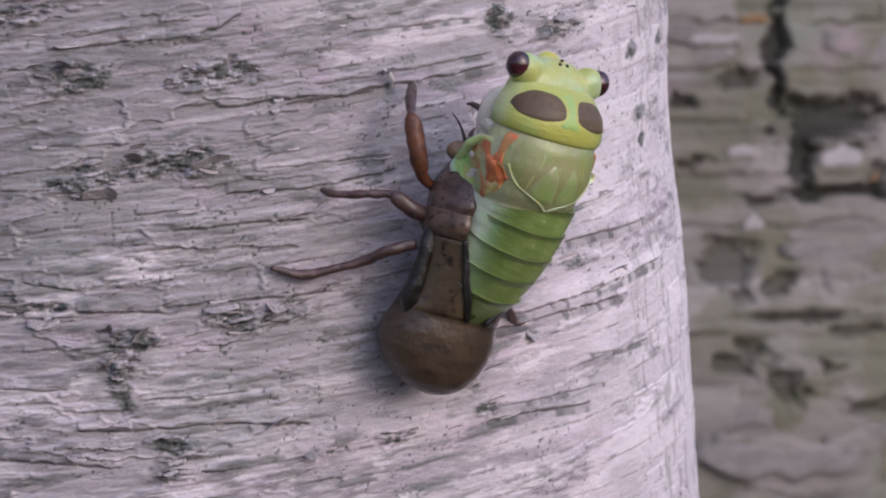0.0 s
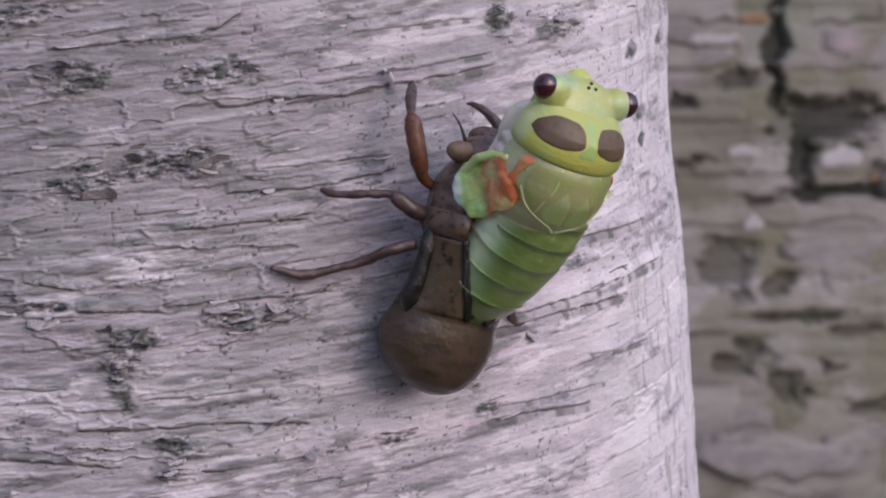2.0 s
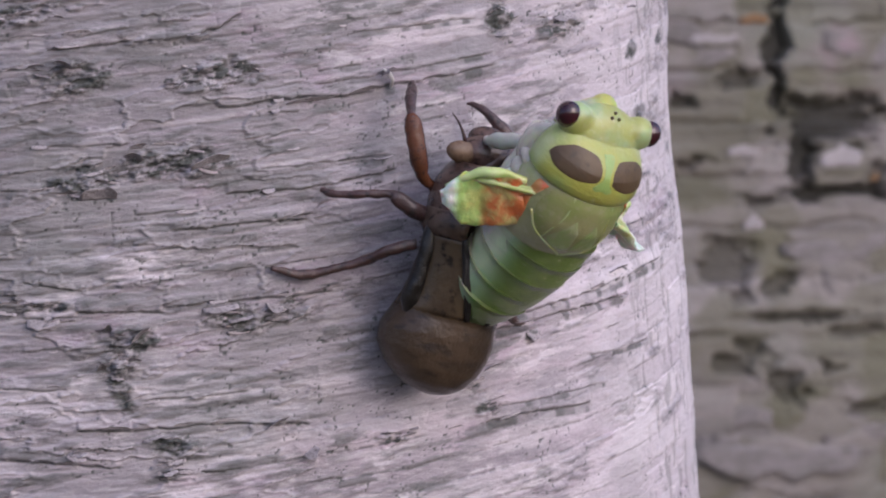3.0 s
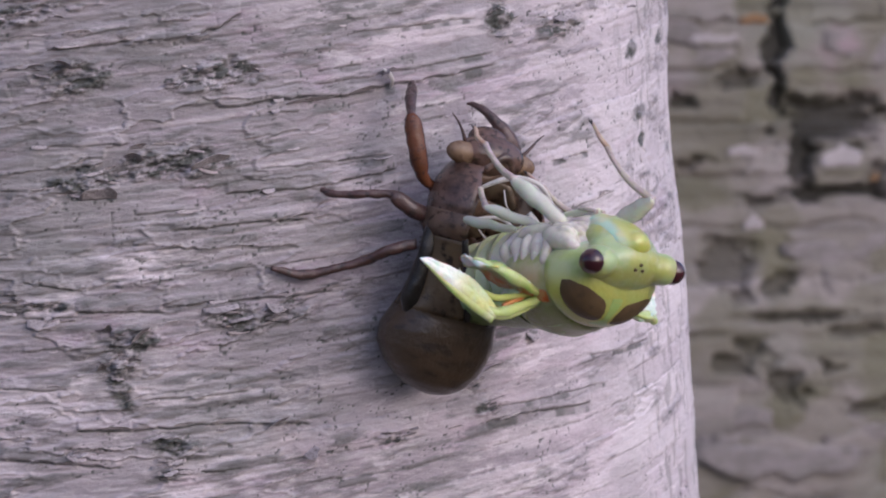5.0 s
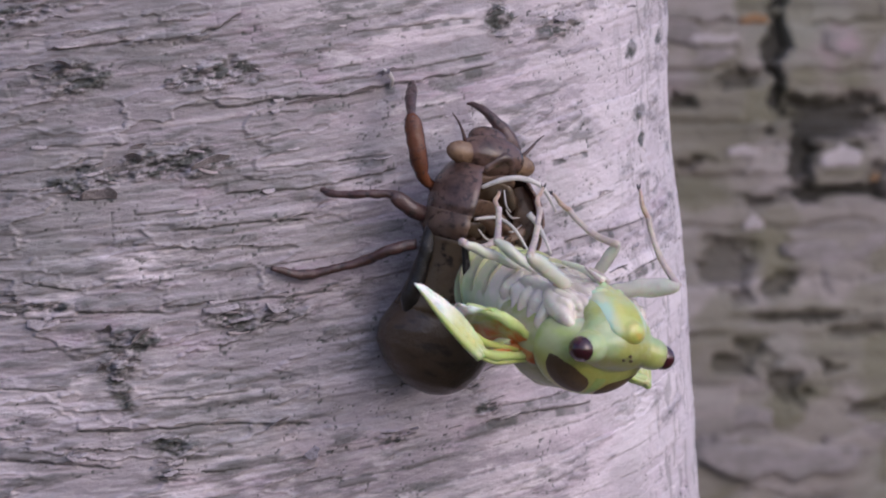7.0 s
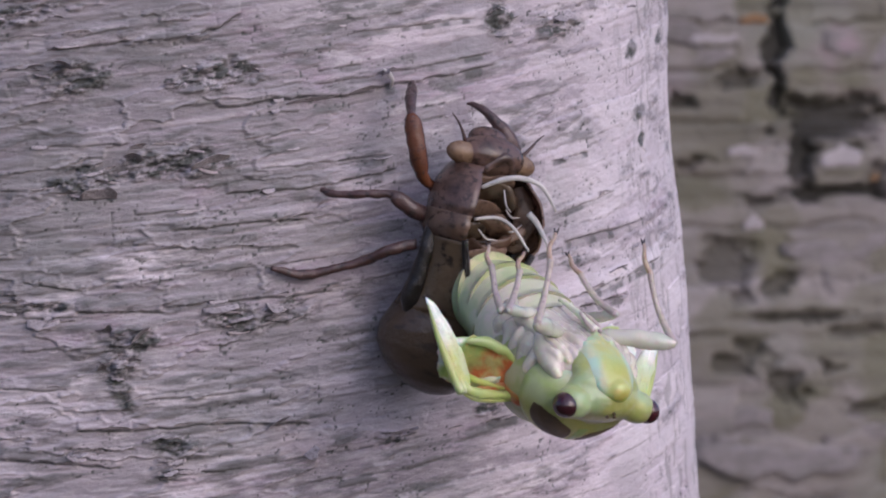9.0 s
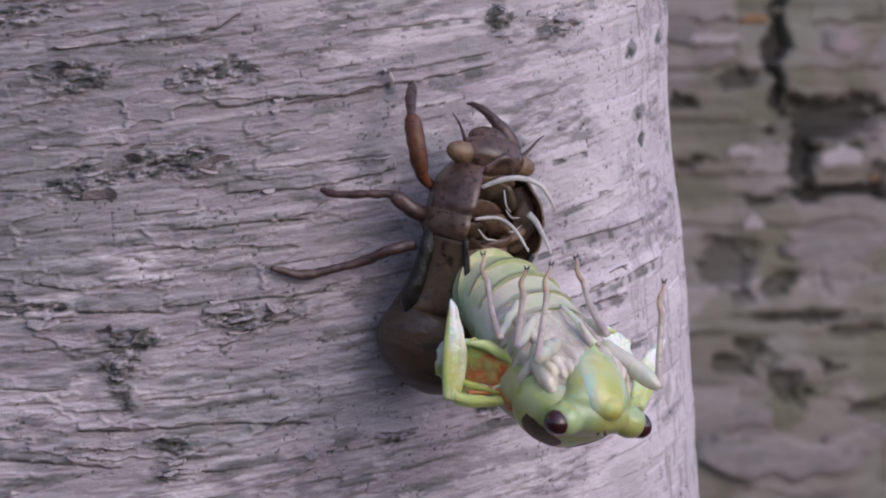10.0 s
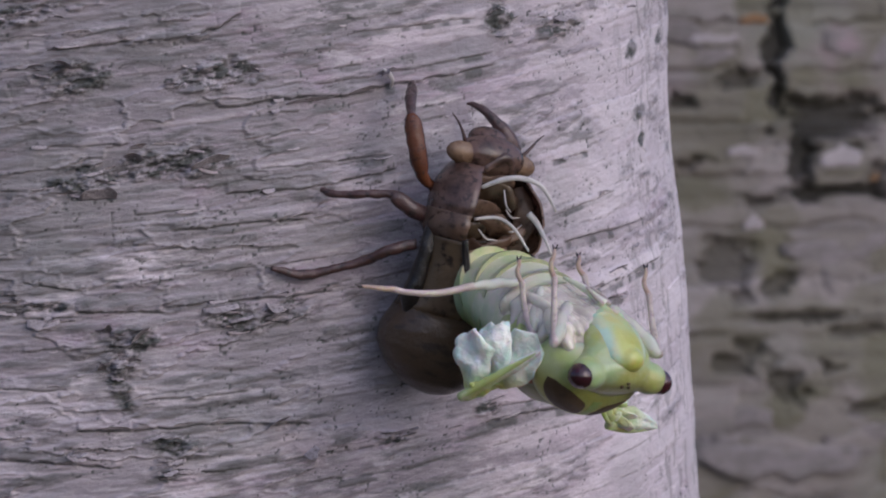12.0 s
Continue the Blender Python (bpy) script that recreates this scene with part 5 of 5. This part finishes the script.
def between(rows, t, k):
    """Value k of sparse rows at t, gliding."""
    ts = [r[0] for r in rows]
    i = max(0, min(len(rows) - 2, int(np.searchsorted(ts, t, side="right")) - 1))
    vals = [np.array(r[k], float) for r in rows]
    dt = ts[i + 1] - ts[i]

    def slope(j):
        if j in (0, len(rows) - 1):
            return vals[j] * 0
        return (vals[j + 1] - vals[j - 1]) / (ts[j + 1] - ts[j - 1])
    x = min(max((t - ts[i]) / dt, 0), 1)
    return ((1 + 2 * x) * (1 - x) ** 2 * vals[i] + x * (1 - x) ** 2 * dt * slope(i) + x * x * (3 - 2 * x) * vals[i + 1] + x * x * (x - 1) * dt * slope(i + 1))


def on_line(u, n, deg):
    """Pose on the body's line: u along the shell, n off it, pitched back by deg."""
    return pose(0, u * MM, n * MM, 0, 0, 0) @ pose(0, 0, 0, deg, 0, 0)


def aim(m, way, face):
    """A pose at m's place with y along way and z near face."""
    y = Vector(way).normalized()
    z = Vector(face)
    z = (z - y * z.dot(y)).normalized()
    return m @ Matrix((y.cross(z), y, z)).transposed().to_4x4()


def seen(way):
    """A way given as right, up and near, in the shell's frame."""
    x, y, z = way
    return (SEAT.to_3x3().inverted() @ Vector((x, -z, y))).normalized()


def motions():
    times = [i * 0.25 for i in range(49)]
    rows = {}

    def put(ob, t, m):
        rows.setdefault(ob, []).append((t, m))
    for t in times:
        u, n, ph, roll, yaw = (float(between(SPINE, t, k)) for k in (1, 2, 3, 4, 5))
        way = np.array([math.cos(radians(ph)), math.sin(radians(ph))])
        head = on_line(u, n, ph) @ pose(0, 0, 0, 0, roll) @ pose(0, 0, 0, 0, 0, yaw)
        put(body["head"], t, head)
        put(body["pronotum"], t, head @ pose(0, -1.4 * MM, 0))
        meso = head @ pose(0, -7.4 * MM, 0.1 * MM)
        put(body["meso"], t, meso)
        # the abdomen bends from the breast down into the shell
        end = head @ Vector((0, -THORAX * MM, 0)) / MM
        a, c = np.array([end.y, end.z]), np.array(ANCHOR)
        gap = float(np.hypot(*(a - c)))
        base = radians(np.interp(ph, [0, 45, 90, 130], [62, 52, 36, 24]))
        ta, tc = -way * gap * 0.9, -np.array([math.cos(base), math.sin(base)]) * gap * (0.6 + ph / 150)
        for i, seg in enumerate(body["tail"]):
            x = 0.06 + i / 7.0 * 0.94
            p = (1 + 2 * x) * (1 - x) ** 2 * a + x * (1 - x) ** 2 * ta + x * x * (3 - 2 * x) * c + x * x * (x - 1) * tc
            d = (6 * x * x - 6 * x) * a + (3 * x * x - 4 * x + 1) * ta + (6 * x - 6 * x * x) * c + (3 * x * x - 2 * x) * tc
            aside = float(np.interp(t, [0, 3, 6, 12], [1.1, 1.6, 0.9, 0.8])) * math.sin(math.pi * min(1, 0.25 + 0.75 * x))
            put(seg, t, pose((end.x * (1 - x) ** 2 * (1 + x) + aside) * MM, 0, 0) @ on_line(p[0], p[1], math.degrees(math.atan2(-d[1], -d[0]))))
        for i, (sx, ways, opened) in enumerate(((-1, WING, SPREAD), (1, WING_RIGHT, SPREAD_RIGHT))):
            root = meso @ Vector((sx * 5.9 * MM, -2.2 * MM, 3.6 * MM))
            w, f, k = between(ways, t, 1), between(ways, t, 2), float(between(UNFOLD, t, 1))
            w, f = seen(w), seen(f)
            stalk, tip, folds, web = body["wing"][i]
            lay, face = (between((WEB_WAY, WEB_RIGHT)[i], t, q) for q in (1, 2))
            put(web, t, aim(Matrix.Translation(meso @ Vector((sx * 6.6 * MM, -4.2 * MM, 2.8 * MM))), seen(lay), seen(face)))
            elbow = root + w * STALK * MM
            put(stalk, t, aim(Matrix.Translation(root), w, f))
            put(tip, t, aim(Matrix.Translation(elbow), f, -w))
            for j, fold in enumerate(folds):
                way_j = ((f * 0.35 - w) * (1 - k) + seen(opened[j]) * k).normalized()
                start = root + w * (STALK - (0.8, 1.6, 3.6)[j]) * MM
                start -= seen((0, 0, 1)) * 3.4 * MM * (1 - k)
                put(fold, t, aim(Matrix.Translation(start), way_j, f * (1 - k) + seen((-0.5, 0, 0.85)) * k))
        for i, (thigh, shin) in enumerate(body["leg"]):
            d1, d2 = (Vector(between(LEG_WAYS[i], t, k)).normalized() for k in (1, 2))
            hip = Vector(HIPS[i])
            knee = hip + d1 * LEGS[i][1]
            put(thigh, t, aim(head @ Matrix.Translation(hip * MM), d1, (0.1, 0.3, 1)))
            put(shin, t, aim(head @ Matrix.Translation(knee * MM), d2, (0.1, 0.3, 1)))
    for ob, keyed in rows.items():
        walk(ob, keyed)


# ================= loose flakes of bark =================
def flake_shape(length, width, lift, curl, seed):
    """A curled scrap of bark: x along the trunk's turn, z up the trunk, held at its lower edge, y negative off the bark."""
    rnd = random.Random(seed)
    nx, nz = 8, 5
    verts, faces = [], []
    lo = [rnd.uniform(0, 0.25) for _ in range(nx + 1)]
    hi = [rnd.uniform(0.6, 1.0) for _ in range(nx + 1)]
    for side in (0, 1):
        for i in range(nx + 1):
            taper = 0.25 + 0.75 * math.sin(math.pi * min(1, max(0, (i + 0.4) / (nx + 0.8)))) ** 0.5
            for j in range(nz + 1):
                k = lo[i] * 0.4 + (hi[i] - lo[i] * 0.4) * j / nz
                a = k * curl
                y = -lift * (math.sin(a) if curl > 0.1 else k) - 0.12 * side + 0.18
                z = width * taper * (k - 0.35 * k * k * curl)
                verts.append(((i / nx - 0.5) * length, y + 0.12 * rnd.uniform(-1, 1) * k, z))
    n = (nx + 1) * (nz + 1)
    for i in range(nx):
        for j in range(nz):
            a = i * (nz + 1) + j
            q = (a, a + nz + 1, a + nz + 2, a + 1)
            faces.append(q)
            faces.append(tuple(n + v for v in reversed(q)))
    rim = [i * (nz + 1) for i in range(nx + 1)] + [nx * (nz + 1) + j for j in range(1, nz + 1)] + [i * (nz + 1) + nz for i in range(nx - 1, -1, -1)] + [j for j in range(nz - 1, 0, -1)]
    for a, c in zip(rim, rim[1:] + rim[:1]):
        faces.append((c, a, n + a, n + c))
    return verts, faces


def on_bark(s, h, turn, flip):
    """Pose on the near trunk at arc s and height h (mm), in the trunk's own space."""
    th = s * MM / RAD
    m = pose(0, 0, 0, 0, 0, math.degrees(th)) @ pose(0, -RAD - relief_at("birch_tree", s, h) * MM, h * MM, 0, turn, 0)
    return m @ pose(0, 0, 0, 0, 180, 0) if flip else m


# arc, height, length, width, lift, curl, turn
LARGE_FLAKES = [(55.2, 24.4, 1.2, 2.4, 1.6, 1.9, -30), (15.6, -3.4, 1.0, 2.6, 1.2, 1.6, 10), (19.8, -4.2, 3.0, 1.4, 1.2, 1.2, -35), (14.6, -8.0, 1.1, 2.2, 1.1, 1.5, 0),
                (16.0, 13.2, 4.6, 2.6, 1.3, 0.9, 4), (30.0, 16.2, 5.2, 1.9, 1.2, 1.0, -12), (20.5, 17.8, 2.4, 1.8, 1.3, 1.3, 20), (13.0, 30.4, 2.2, 1.4, 1.6, 1.7, 25),
                (44.0, 22.3, 6.5, 0.9, 0.8, 0.9, 0), (52.0, 22.6, 5.0, 1.0, 0.8, 1.0, -3), (36.0, -17.4, 3.4, 1.2, 1.0, 1.2, -20)]
SMALL_FLAKES = [(40.0, -21.4, 2.0, 1.4, 1.0, 1.3, -35), (69.0, -16.0, 3.0, 0.8, 0.8, 1.0, -6), (77.0, -12.8, 2.2, 1.5, 0.7, 1.0, 10), (88.0, 27.6, 4.0, 1.2, 0.9, 1.1, -5),
                (98.0, -8.4, 4.0, 0.8, 0.7, 1.0, 0), (30.0, -1.6, 4.6, 0.9, 0.8, 1.0, 0), (8.0, -0.8, 4.0, 1.6, 0.8, 0.9, 0), (37.0, -2.2, 2.2, 1.5, 1.0, 1.2, 15)]


def loose_bark():
    rnd = random.Random(21)
    rows = LARGE_FLAKES + SMALL_FLAKES
    for c in CRACKS + FINE_CRACKS:
        k = rnd.random()
        rows.append((c[0] + (c[2] - c[0]) * k, c[1] + (c[3] - c[1]) * k + rnd.uniform(-0.1, 0.4), rnd.uniform(1.0, 4.0), rnd.uniform(0.35, 0.9), rnd.uniform(0.25, 0.6), rnd.uniform(0.5, 1.3), rnd.uniform(-4, 4)))
    for cs, ch, rs, rh in SCARS:
        for _ in range(5):
            rows.append((cs + rs * rnd.uniform(-1.1, 1.1), ch + rh * rnd.uniform(-1.0, 1.0), rnd.uniform(0.9, 3.2), rnd.uniform(0.3, 0.9), rnd.uniform(0.3, 0.8), rnd.uniform(0.5, 1.3), rnd.uniform(-20, 20)))
    for _ in range(36):
        rows.append((rnd.uniform(0, 135), rnd.uniform(-28, 42), rnd.uniform(0.6, 3.2), rnd.uniform(0.25, 0.7), rnd.uniform(0.2, 0.5), rnd.uniform(0.5, 1.3), rnd.uniform(-8, 8)))
    for i, (s, h, length, width, lift, curl, turn) in enumerate(rows):
        large = i < len(LARGE_FLAKES) + len(SMALL_FLAKES)
        ob = part("bark_flake", flake_shape(length, width * (1.25 if large else 1), lift * (1.7 if large else 1.2), curl, i), FLAKE, birch)
        ob.matrix_basis = on_bark(s, h, turn, i >= len(LARGE_FLAKES) and rnd.random() < 0.5)


def loose_plates():
    """Raised plates of the old bark behind."""
    rnd = random.Random(8)
    for i in range(60):
        s, h = rnd.uniform(72, 148), rnd.uniform(-78, 76)
        if any(abs(s - g[0]) < g[2] + 16 and abs(h - g[1]) < g[3] + 7 for g in GAPS):
            continue
        ob = part("bark_plate", flake_shape(rnd.uniform(22, 55), rnd.uniform(6, 16), rnd.uniform(0.2, 0.5), 0.3, 100 + i), PLATE, old_birch)
        m = pose(0, 0, 0, 0, 0, math.degrees(s * MM / 0.28)) @ pose(0, -0.28 - relief_at("old_birch_tree", s, h) * MM, h * MM, 0, rnd.uniform(-8, 8), 0)
        ob.matrix_basis = m @ pose(0, 0, 0, 0, 180, 0) if rnd.random() < 0.5 else m


def bark_curl():
    """A thin white roll of bark skin standing off the trunk."""
    ob = part("bark_curl", tube([(0.9, -0.1, -1.3, 0.35), (0.7, -0.9, -0.5, 0.42), (0.0, -1.4, 0.5, 0.36), (-0.7, -1.2, 1.2, 0.15)], 10, 6, 0.55), THREAD, birch, "thin white curl of bark skin")
    ob.matrix_basis = on_bark(55.0, 24.0, 0, False)


# pale and rusty plates on the old bark: arc, height, length, width
PALE_PLATES = [(129, 14.5, 14, 9), (100.5, -3.0, 6, 6), (90, 50, 16, 5), (98, 18, 10, 5)]
RUSTY_PLATES = [(102, 56, 9, 4), (143, 10.5, 3, 7)]


def hero_plates():
    for rows, material, label in ((PALE_PLATES, PLATE_PALE, "pale bark plate"), (RUSTY_PLATES, PLATE_RUST, "rusty bark plate")):
        for i, (s, h, length, width) in enumerate(rows):
            ob = part("bark_plate", flake_shape(length, width, 1.0, 0.5, 300 + i), material, old_birch, label)
            ob.matrix_basis = pose(0, 0, 0, 0, 0, math.degrees(s * MM / 0.28)) @ pose(0, -0.28 - (relief_at("old_birch_tree", s, h) + 0.8) * MM, h * MM)


loose_bark()
bark_curl()
loose_plates()
hero_plates()
motions()
